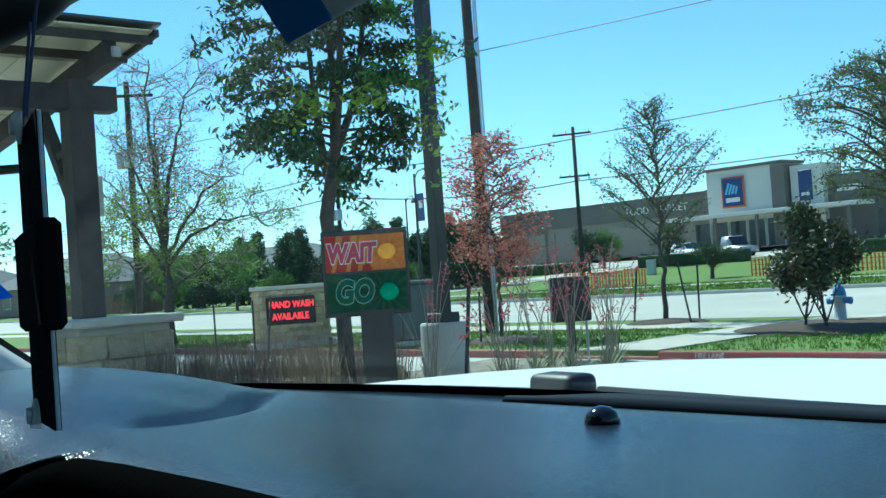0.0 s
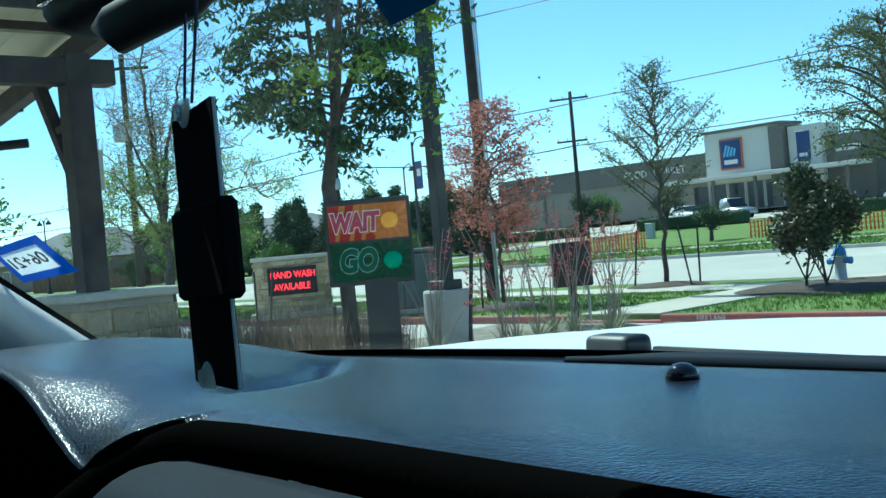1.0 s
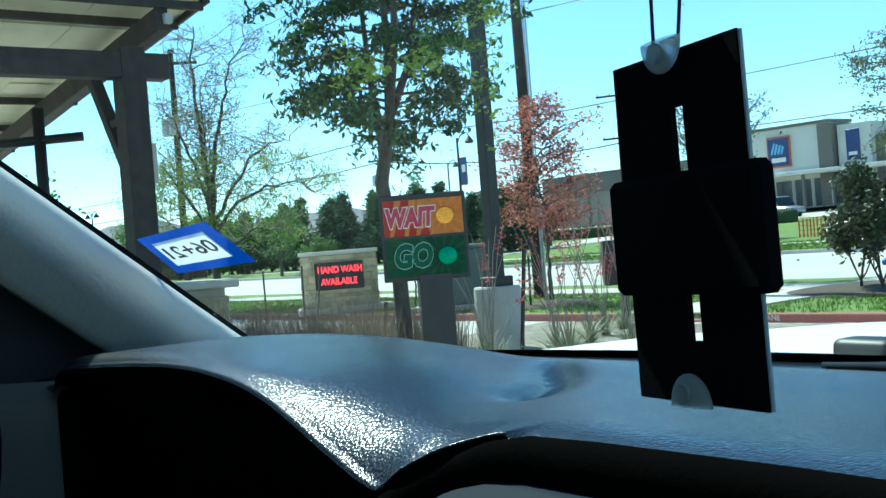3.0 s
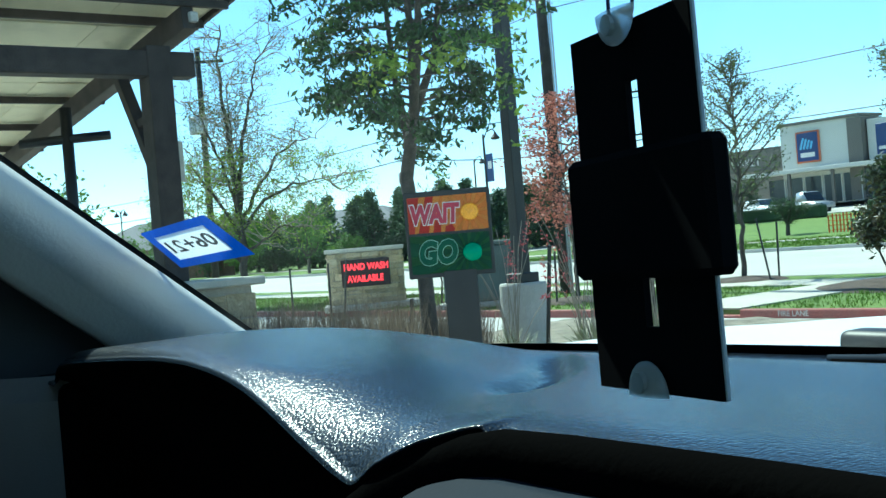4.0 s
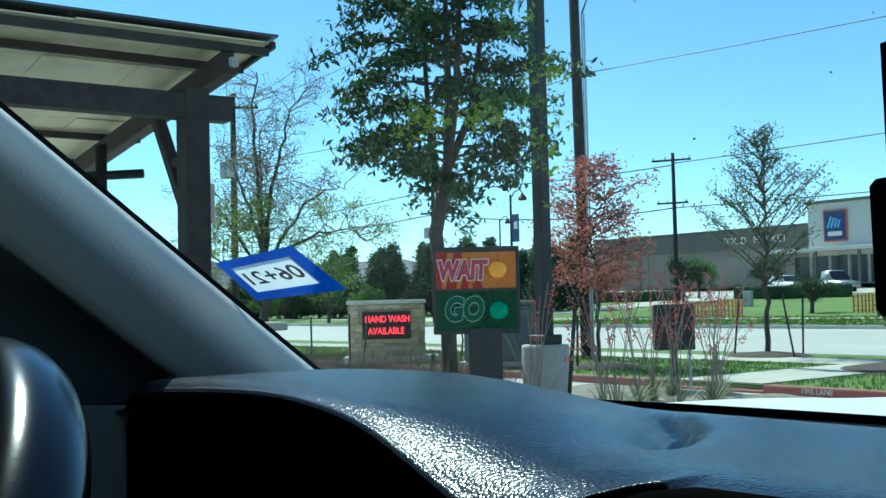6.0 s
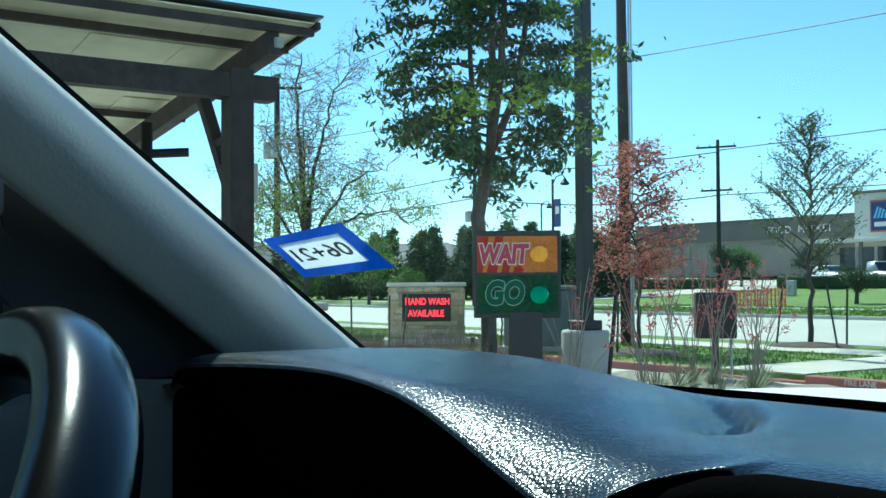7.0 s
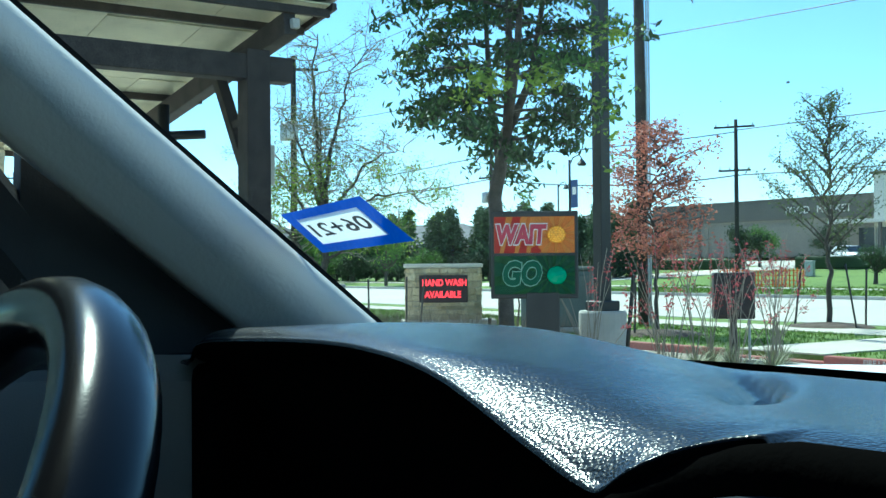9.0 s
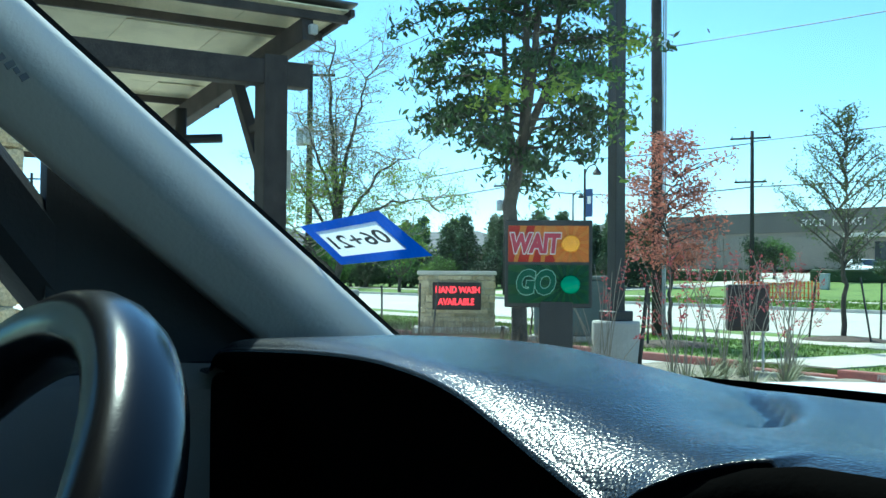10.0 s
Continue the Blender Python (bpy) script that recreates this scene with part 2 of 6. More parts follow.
    board_white=mat("sandwich_board_white", (0.78, 0.77, 0.74), 0.5, var=0.06, scale=6),
    hose=mat("blue_hose", (0.03, 0.07, 0.22), 0.5, var=0.2, scale=10),
    # the car that the camera rides in
    hood=mat("hood_white_paint", (0.84, 0.85, 0.84), 0.42, var=0.03, scale=3, coat=0.15),
    dash=leather_mat("dash_vinyl", (0.008, 0.012, 0.019), 0.23, 740, 0.42, spec=0.24),
    # near-black without sheen: the shade beneath the pad is in this colour
    dash_lip=mat("dash_lip_black_shade", (0.003, 0.003, 0.003), 0.95, var=0.2, bump=0.2, bscale=400, spec=0.0),
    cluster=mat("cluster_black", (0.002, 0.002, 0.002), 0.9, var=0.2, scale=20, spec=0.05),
    console=mat("console_grey_plastic", (0.021, 0.030, 0.045), 0.65, var=0.25, scale=6, bump=0.08, bscale=500, spec=0.03),
    # same vinyl as the dash, its colour lightened to stand for sun on it
    dash_end=leather_mat("dash_end_sunlit_grey", (0.16, 0.155, 0.15), 0.33, 700, 0.35, spec=0.4),
    black_plastic=mat("black_plastic", (0.008, 0.008, 0.010), 0.5, var=0.2, scale=20),
    gloss_black=mat("gloss_black", (0.01, 0.01, 0.012), 0.08, var=0.1),
    frit=mat("windscreen_black_border", (0.004, 0.004, 0.004), 0.8, spec=0.1),
    pillar=mat("pillar_grey_trim", (0.46, 0.45, 0.43), 0.75, var=0.06, scale=6, bump=0.2, bscale=300),
    pillar_text=mat("pillar_mark_grey", (0.15, 0.15, 0.155), 0.8),
    headliner=mat("headliner_cloth", (0.30, 0.29, 0.28), 0.95, var=0.08, scale=8, bump=0.3, bscale=300),
    door=mat("door_trim_black", (0.012, 0.012, 0.014), 0.7, var=0.2, scale=10, bump=0.2, bscale=300),
    wheel_leather=mat("wheel_leather", (0.004, 0.004, 0.005), 0.18, var=0.25, scale=12, bump=0.03, bscale=700, spec=0.28),
    tape=mat("blue_tape", (0.014, 0.075, 0.46), 0.7, var=0.12, scale=30, bump=0.3, bscale=120, trans=0.5),
    paper=mat("sticker_paper", (0.82, 0.83, 0.82), 0.7, var=0.05, scale=20, trans=0.85),
    ink=mat("sticker_ink", (0.03, 0.03, 0.035), 0.7, var=0.2),
    # pale colour stands for light caught on the holder plate's edge
    edge_trim=mat("lit_edge_pale", (0.33, 0.36, 0.40), 0.35, var=0.1, scale=40),
    holder=mat("holder_black", (0.006, 0.006, 0.007), 0.95, var=0.2, scale=20, spec=0.02),
    speck=mat("dried_specks", (0.10, 0.10, 0.11), 0.9, var=0.3),
    cord=mat("cord_dark", (0.012, 0.014, 0.05), 0.7),
    tag_white=mat("tag_white", (0.50, 0.52, 0.53), 0.5, var=0.05, trans=0.12),
    tag_blue=mat("tag_blue", (0.02, 0.14, 0.42), 0.5, var=0.05, trans=0.12),
    mirror=mat("mirror_glass", (0.75, 0.76, 0.77), 0.03, 1.0, var=0.02),
    seat=mat("seat_cloth", (0.05, 0.05, 0.055), 0.9, var=0.2, scale=12, bump=0.3, bscale=300),
)
GLASS = glass_mat("windscreen_glass", (0.95, 0.98, 0.975), 0.9, dirt=0.03)
SIDE_GLASS = glass_mat("side_glass", (0.72, 0.80, 0.78), 1.0)
CLEAR = glass_mat("clear_plastic", (0.75, 0.80, 0.84), 0.8, dirt=0.65, film=0.42)


# ---- building helpers ----
def part(name, bm, material, parent=None, label="", smooth=False):
    """Link a bmesh as one mesh object under a thing or a part."""
    me = bpy.data.meshes.new(name)
    bm.to_mesh(me)
    bm.free()
    me.materials.append(material)
    if smooth:
        for p in me.polygons:
            p.use_smooth = True
    ob = new(name, me)
    ob.parent = parent
    if label:
        ob["label"] = label
    return ob


def raw(name, verts, faces, material, parent=None, label="", smooth=False):
    me = bpy.data.meshes.new(name)
    me.from_pydata(verts, [], faces)
    me.materials.append(material)
    if smooth:
        for p in me.polygons:
            p.use_smooth = True
    ob = new(name, me)
    ob.parent = parent
    if label:
        ob["label"] = label
    return ob


def thing(name, m, label, category, group="", kind=""):
    ob = new(name)
    ob.matrix_world = m
    ob.empty_display_size = 0.1
    return tagged(ob, label, category, group, kind)


def box(sx, sy, sz, m=None, bevel=0.0, bm=None, seg=1):
    """A box of that size, its base centre at the pose m."""
    own = bm is None
    b = bmesh.new()
    bmesh.ops.create_cube(b, size=1.0, matrix=Matrix.Translation((0, 0, sz / 2)) @ Matrix.Diagonal((sx, sy, sz, 1)))
    if bevel:
        bmesh.ops.bevel(b, geom=b.edges[:], offset=bevel, segments=seg, affect="EDGES", profile=0.6)
    if m is not None:
        bmesh.ops.transform(b, matrix=m, verts=b.verts[:])
    if own:
        return b
    join(bm, b)
    return bm


def join(bm, other):
    me = bpy.data.meshes.new("tmp")
    other.to_mesh(me)
    other.free()
    bm.from_mesh(me)
    bpy.data.meshes.remove(me)


def beam(a, b, w, h, bevel=0.01, up=(0, 0, 1)):
    """A squared timber from a to b."""
    a, b = Vector(a), Vector(b)
    d = b - a
    y = d.normalized()
    x = y.cross(Vector(up)).normalized()
    z = x.cross(y)
    m = Matrix(((x.x, y.x, z.x, 0), (x.y, y.y, z.y, 0), (x.z, y.z, z.z, 0), (0, 0, 0, 1)))
    bm = box(w, d.length, h, Matrix.Translation((0, 0, -h / 2)), bevel)
    bmesh.ops.transform(bm, matrix=Matrix.Translation((a + b) / 2) @ m, verts=bm.verts[:])
    return bm


def tube(points, radii, n=8, closed_ends=True, bm=None):
    """A round bar through points."""
    bm = bm or bmesh.new()
    pts = [Vector(p) for p in points]
    if not hasattr(radii, "__len__"):
        radii = [radii] * len(pts)
    rings, prev = [], None
    for i, p in enumerate(pts):
        d = (pts[min(i + 1, len(pts) - 1)] - pts[max(i - 1, 0)]).normalized()
        if prev is None:
            s = d.cross(Vector((0, 0, 1)) if abs(d.z) < 0.95 else Vector((1, 0, 0))).normalized()
        else:
            s = (prev - d * prev.dot(d)).normalized()
        prev = s
        q = d.cross(s)
        rings.append([bm.verts.new(p + (s * math.cos(2 * math.pi * k / n) + q * math.sin(2 * math.pi * k / n)) * radii[i])
                      for k in range(n)])
    for r0, r1 in zip(rings, rings[1:]):
        for k in range(n):
            bm.faces.new((r0[k], r0[(k + 1) % n], r1[(k + 1) % n], r1[k]))
    if closed_ends:
        bm.faces.new(rings[0][::-1])
        bm.faces.new(rings[-1])
    return bm


def lathe(profile, n=20, m=None):
    """A turned shape from (radius, height) pairs."""
    bm = bmesh.new()
    rings = [[bm.verts.new((r * math.cos(2 * math.pi * k / n), r * math.sin(2 * math.pi * k / n), z)) for k in range(n)]
             for r, z in profile]
    for r0, r1 in zip(rings, rings[1:]):
        for k in range(n):
            bm.faces.new((r0[k], r0[(k + 1) % n], r1[(k + 1) % n], r1[k]))
    bm.faces.new(rings[0][::-1])
    bm.faces.new(rings[-1])
    if m is not None:
        bmesh.ops.transform(bm, matrix=m, verts=bm.verts[:])
    return bm


def sheet(fn, us, vs, thick=0.0):
    """A surface z = fn(u, v) over a grid, with a thickness downwards along its normals."""
    bm = bmesh.new()
    g = [[bm.verts.new(fn(u, v)) for v in vs] for u in us]
    for i in range(len(us) - 1):
        for j in range(len(vs) - 1):
            bm.faces.new((g[i][j], g[i + 1][j], g[i + 1][j + 1], g[i][j + 1]))
    if thick:
        bmesh.ops.recalc_face_normals(bm, faces=bm.faces[:])
        bmesh.ops.solidify(bm, geom=bm.faces[:], thickness=thick)
    return bm


def steps(a, b, n):
    return [a + (b - a) * i / n for i in range(n + 1)]


def text_bm(words, size, depth=0.002, mirror=False, shear=0.0, thick=0.0):
    """Lettering in Blender's own font, centred, in the x-z plane and facing -y."""
    cu = bpy.data.curves.new("lettering", "FONT")
    cu.body, cu.size, cu.extrude, cu.align_x, cu.align_y, cu.shear, cu.offset = words, size, depth, "CENTER", "CENTER", shear, thick
    cu.resolution_u = 3
    ob = bpy.data.objects.new("lettering", cu)
    scene.collection.objects.link(ob)
    dg = bpy.context.evaluated_depsgraph_get()
    me = bpy.data.meshes.new_from_object(ob.evaluated_get(dg))
    bm = bmesh.new()
    bm.from_mesh(me)
    bpy.data.objects.remove(ob)
    bpy.data.curves.remove(cu)
    bpy.data.meshes.remove(me)
    m = Euler((radians(90), 0, 0)).to_matrix().to_4x4()
    if mirror:
        m = Matrix.Diagonal((-1, 1, 1, 1)) @ m
    bmesh.ops.transform(bm, matrix=m, verts=bm.verts[:])
    if mirror:
        bmesh.ops.reverse_faces(bm, faces=bm.faces[:])
    return bm


def shift(bm, m):
    bmesh.ops.transform(bm, matrix=m, verts=bm.verts[:])
    return bm


def leaves(points, size, rng, spread, per, droop=0.0, long=1.8):
    """Vertices and faces of small folded leaves scattered round twig points."""
    vs, fs = [], []
    for p in points:
        for _ in range(per):
            c = Vector(p) + Vector((rng.gauss(0, spread), rng.gauss(0, spread), rng.gauss(0, spread * 0.8)))
            d = Vector((rng.gauss(0, 1), rng.gauss(0, 1), rng.gauss(0, 0.7) - droop)).normalized()
            s = d.cross(Vector((rng.gauss(0, 1), rng.gauss(0, 1), rng.gauss(0, 1)))).normalized()
            k = size * rng.uniform(0.6, 1.3)
            n = d.cross(s) * k * 0.18
            i = len(vs)
            vs += [c - d * k * long * 0.5, c + s * k * 0.42 + n, c + d * k * long * 0.5, c - s * k * 0.42 + n]
            fs += [(i, i + 1, i + 2), (i, i + 2, i + 3)]
    return vs, fs


def grow(rng, base, heading, length, radius, depth, bm, tips, bend=0.25, ratio=0.72, splits=(2, 3), up=0.15, angle=0.6, tip_from=1, n=6):
    """A limb and its branches as tapered bars; the twig points go into tips."""
    pts, p, d = [Vector(base)], Vector(base), Vector(heading).normalized()
    k = 4
    for i in range(k):
        d = (d + Vector((rng.gauss(0, bend), rng.gauss(0, bend), rng.gauss(0, bend * 0.6) + up)) * 0.5).normalized()
        p = p + d * length / k
        pts.append(p.copy())
        if depth <= tip_from:
            tips.append(p.copy())
    end = radius * (0.62 if depth else 0.25)
    tube(pts, [radius + (end - radius) * i / k for i in range(k + 1)], n if depth > 1 else 4, False, bm)
    if depth:
        for j in range(rng.randint(*splits)):
            start = pts[-1] if j == 0 else pts[rng.randint(2, k)]
            a = rng.uniform(0, 2 * math.pi)
            s = d.orthogonal().normalized()
            q = d.cross(s)
            h = d + (s * math.cos(a) + q * math.sin(a)) * angle * rng.uniform(0.5, 1.4)
            grow(rng, start, h, length * ratio * rng.uniform(0.75, 1.15), end, depth - 1, bm, tips, bend, ratio, splits, up, angle, tip_from, n)


# ---- ground and road; F: x along the road, y away from the car ----
F = pose(0, 0, 0, 0, 0, -22)
E = F @ pose(0, -0.3, 0)                       # the place outside
DRIVE = -0.14
PROFILE = [(-900, -0.17), (13.58, -0.17), (13.6, -0.01), (20.75, -0.01), (20.8, -0.17), (38.0, -0.17), (38.05, -0.01), (48, 0.12),
           (60, 0.45), (78, 1.2), (105, 2.0), (2500, 2.0)]


def height(y):
    for (a, za), (b, zb) in zip(PROFILE, PROFILE[1:]):
        if a <= y <= b:
            return za + (zb - za) * (y - a) / (b - a)
    return 0


def at(x, y, z=None, rz=0.0):
    return E @ pose(x, y, height(y) if z is None else z, 0, 0, rz)


xs = [-2500, -400, -150, -90, -60, -40, -20, 0, 20, 60, 200, 2500]
ground = part("ground", sheet(lambda u, v: (u, v[0], v[1]), xs, PROFILE), M["grass"])
ground.matrix_world = E
tagged(ground, "green mown turf verge, one sheet to the horizon", "ground", kind="structure")


def flat(name, x0, x1, y0, y1, z, material, label, category, nx=2, ny=2, lift=0.0):
    ob = part(name, sheet(lambda u, v: (u, v, (height(v) + lift) if z is None else z), steps(x0, x1, nx), steps(y0, y1, ny), 0.02), material)
    ob.matrix_world = E
    return tagged(ob, label, category, kind="structure")


flat("driveway", -160, 60, -60, 13.45, DRIVE, M["drive"], "pale concrete car wash driveway", "driveway")
flat("road", -900, 600, 20.95, 37.85, DRIVE, M["road"], "pale sunlit concrete road", "road")
flat("pavement", -400, 300, 17.9, 19.3, 0.012, M["walkway"], "pale concrete pavement along the verge", "pavement")
flat("path", -11.9, -10.3, 13.6, 17.9, 0.014, M["walkway"], "pale concrete path from the kerb", "path")
flat("path_2", -11.6, -10.2, 19.3, 20.7, 0.014, M["walkway"], "pale concrete ramp down to the road", "path")
flat("parking_lot", -110, 40, 76, 91, None, M["road"], "concrete parking lot before the store", "parking lot", lift=0.03, ny=4)
flat("side_road", -64, -57.5, 37.9, 120, None, M["walkway"], "pale concrete side road up the slope", "road", lift=0.04, ny=14)
flat("far_path", -200, 100, 44.0, 45.4, None, M["walkway"], "pale concrete far pavement", "pavement", lift=0.02)


def kerb(name, x0, x1, y, material, label, w=0.15, top=0.005):
    ob = part(name, box(x1 - x0, w, top - DRIVE + 0.03, Matrix.Translation(((x0 + x1) / 2, y, DRIVE - 0.03)), 0.025, seg=2), material)
    ob.matrix_world = E
    return tagged(ob, label, "kerb", kind="structure")


kerb("kerb_1", -60, -12.1, 13.53, M["red_kerb"], "faded red painted fire lane kerb")
kerb("kerb_2", -10.2, 40, 13.53, M["red_kerb"], "faded red painted fire lane kerb")
kerb("kerb_3", -12.1, -10.2, 13.53, M["red_kerb"], "dropped red painted kerb at the path", top=-0.08)
kerb("kerb_4", -400, 300, 20.86, M["kerb"], "grey concrete road kerb")
kerb("kerb_5", -400, 300, 37.94, M["kerb"], "grey concrete far road kerb", top=0.02)
for i, xx in enumerate((-4.4, -9.3, -1.6, -27.0)):
    t = part("trim", shift(text_bm("FIRE LANE", 0.11, 0.001), Matrix.Translation((xx, 13.451, -0.055))), M["white_paint"])
    t.matrix_world = E
    tagged(t, "white stencilled kerb lettering", "lettering", kind="structure")
jn = bmesh.new()
for k in range(-14, 6):
    box(0.03, 16.8, 0.006, Matrix.Translation((k * 6.0, 29.4, DRIVE - 0.002)), bm=jn)
for yy in (25.1, 29.4, 33.6):
    box(400, 0.03, 0.006, Matrix.Translation((-50, yy, DRIVE - 0.002)), bm=jn)
for k in range(-5, 3):
    box(0.02, 24, 0.006, Matrix.Translation((k * 4.5 - 1, 1.4, DRIVE - 0.002)), bm=jn)
for yy in (-6, -1.5, 3, 7.5, 12):
    box(60, 0.02, 0.006, Matrix.Translation((-8, yy, DRIVE - 0.002)), bm=jn)
ob = part("trim", jn, M["joint"])
ob.matrix_world = E
tagged(ob, "dark control joints in the concrete", "joints", kind="structure")

bed = part("planting_bed", sheet(lambda u, v: (u, v, DRIVE + 0.05 + 0.04 * noise.noise((u * 2, v * 2, 0))), steps(-12.6, -7.4, 26), steps(5.4, 12.6, 30), 0.06), M["gravel"])
bed.matrix_world = E
tagged(bed, "planting bed of brown gravel and mulch", "planting bed", kind="structure")
rng = random.Random(3)


def tufts(name, spots, n, h, w, material, label, category, lean=0.25, kind="stuff", base=0.0):
    vs, fs = [], []
    for x, y in spots:
        for _ in range(n):
            a, r = rng.uniform(0, 6.283), rng.uniform(0, 0.12)
            bx, by = x + r * math.cos(a), y + r * math.sin(a)
            hh = h * rng.uniform(0.5, 1.15)
            lx, ly = rng.gauss(0, lean) * hh, rng.gauss(0, lean) * hh
            b = rng.uniform(0, 3.14)
            sx, sy = math.cos(b) * w * 0.5, math.sin(b) * w * 0.5
            z0 = height(y) + base
            i = len(vs)
            vs += [(bx - sx, by - sy, z0), (bx + sx, by + sy, z0), (bx + lx * 0.4 + sx * 0.7, by + ly * 0.4 + sy * 0.7, z0 + hh * 0.6),
                   (bx + lx * 0.4 - sx * 0.7, by + ly * 0.4 - sy * 0.7, z0 + hh * 0.6), (bx + lx, by + ly, z0 + hh)]
            fs += [(i, i + 1, i + 2, i + 3), (i + 3, i + 2, i + 4)]
    ob = raw(name, vs, fs, material)
    ob.matrix_world = E
    return tagged(ob, label, category, kind=kind)


verge = [(rng.uniform(-34, -5), rng.uniform(13.7, 17.8)) for _ in range(5600)]
tufts("turf_blades", [p for p in verge if not -12.05 < p[0] < -10.15], 5, 0.07, 0.012, M["blade"],
      "short mown grass blades on the verge", "grass", 0.5)
tufts("turf_blades", [(rng.uniform(-45, -8), rng.uniform(38.2, 47)) for _ in range(3500)], 5, 0.12, 0.03, M["blade"],
      "mown grass blades on the far verge", "grass", 0.5)

# ---- sky wires and poles ----


def cable(name, pts, r, label, category="cable", sag=0.0, n=14):
    a, b = Vector(pts[0]), Vector(pts[1])
    line = [a + (b - a) * k / n - Vector((0, 0, sag * 4 * (k / n) * (1 - k / n))) for k in range(n + 1)]
    ob = part(name, tube(line, r, 5), M["wire"])
    ob.matrix_world = E
    return tagged(ob, label, category, group="overhead cables")


def utility_pole(x, y, h, arms, label, conduit=False, transformer=None, r=0.15, lean=0.0):
    p = thing("utility_pole", at(x, y), label, "utility pole", group="utility poles")
    part("shaft", tube([(0, 0, -0.2), (lean * h * 0.5, 0, h * 0.5), (lean * h, 0, h)], [r, r * 0.85, r * 0.7], 10), M["creosote"], p, smooth=True)
    for za, w, ang in arms:
        s = part("crossarm", box(w, 0.1, 0.11, Matrix.Translation((lean * za, -0.14, za)) @ pose(0, 0, 0, 0, 0, ang), 0.01), M["creosote"], p)
        for k in (-0.45, -0.15, 0.45):
            part("insulator", lathe([(0.03, 0), (0.05, 0.05), (0.03, 0.08), (0.05, 0.11), (0.02, 0.16)], 8,
                                    Matrix.Translation((lean * za + k * w * math.cos(radians(ang)), -0.14 + k * w * math.sin(radians(ang)), za + 0.11))), M["galv"], s)
    if conduit:
        for dx in (0.0, 0.07):
            part("conduit", tube([(r + 0.05 + dx, -0.05, 0), (r + 0.05 + dx, -0.05, h * 0.62)], 0.02, 6), M["galv"], p, "pale grey riser conduit")
        part("riser_cable", tube([(r + 0.05, -0.05, h * 0.62), (r + 0.35, -0.05, h * 0.66), (r + 0.25, 0, h * 0.76)], 0.018, 5), M["wire"], p)
        for k in (-0.28, 0.28):
            br = part("bracket", beam((0, -0.1, h * 0.70), (k, -0.25, h * 0.70), 0.05, 0.05), M["galv"], p)
            part("cutout", tube([(k, -0.25, h * 0.66), (k, -0.22, h * 0.74)], 0.035, 8), M["galv"], br)
    if transformer:
        for dx in (-0.32, 0.32):
            part("transformer", lathe([(0.2, 0), (0.22, 0.05), (0.22, 0.6), (0.18, 0.68), (0.05, 0.7)], 12,
                                      Matrix.Translation((dx, -0.2, transformer))), M["galv"], p, "grey pole transformer", smooth=True)
    return p


utility_pole(-17.68, 17.23, 12.0, [], "tall dark timber utility pole with riser conduits", conduit=True, r=0.135, lean=-0.012)
utility_pole(-56.4, 41.4, 9.6, [(8.2, 2.2, 10), (6.7, 1.8, 10)], "dark timber utility pole with paired transformers", transformer=5.2, lean=0.01)
utility_pole(-46.1, 52.0, 9.7, [(9.2, 2.4, 30), (6.6, 1.9, 30)], "dark timber utility pole with two crossarms")
utility_pole(-39.8, 19.8, 9.6, [(9.0, 2.2, 60)], "dark timber utility pole behind the bare tree", transformer=6.3)
utility_pole(-86, 19.8, 8.5, [(8.0, 2.0, 60)], "distant dark timber utility pole")
for z, yy in ((6.15, 17.2), (9.0, 17.1), (11.2, 17.3)):
    cable("overhead_cable", ((-17.7, yy, z), (42, yy, z + 0.4)), 0.010, "thin dark overhead cable", sag=0.9)
    cable("overhead_cable", ((-39.8, 19.8, min(z + 0.8, 9.0)), (-17.7, yy, z)), 0.010, "thin dark overhead cable", sag=0.4)
cable("overhead_cable", ((-56.4, 41.4, 8.2), (-46.1, 52, 9.2)), 0.03, "thin dark overhead cable", sag=0.2)
cable("overhead_cable", ((-56.4, 41.4, 6.7), (-46.1, 52, 6.6)), 0.035, "thin dark overhead cable", sag=0.5)
cable("overhead_cable", ((-46.1, 52, 6.6), (30, 58, 9.0)), 0.03, "thin dark overhead cable", sag=1.0)
cable("overhead_cable", ((-46.1, 52, 9.3), (30, 58, 12.5)), 0.03, "thin dark overhead cable", sag=0.8)
cable("overhead_cable", ((-150, 43, 9.0), (-56.4, 41.4, 8.2)), 0.03, "thin dark overhead cable", sag=1.0)
cable("overhead_cable", ((-150, 43, 7.0), (-56.4, 41.4, 6.7)), 0.035, "thin dark overhead cable", sag=1.0)


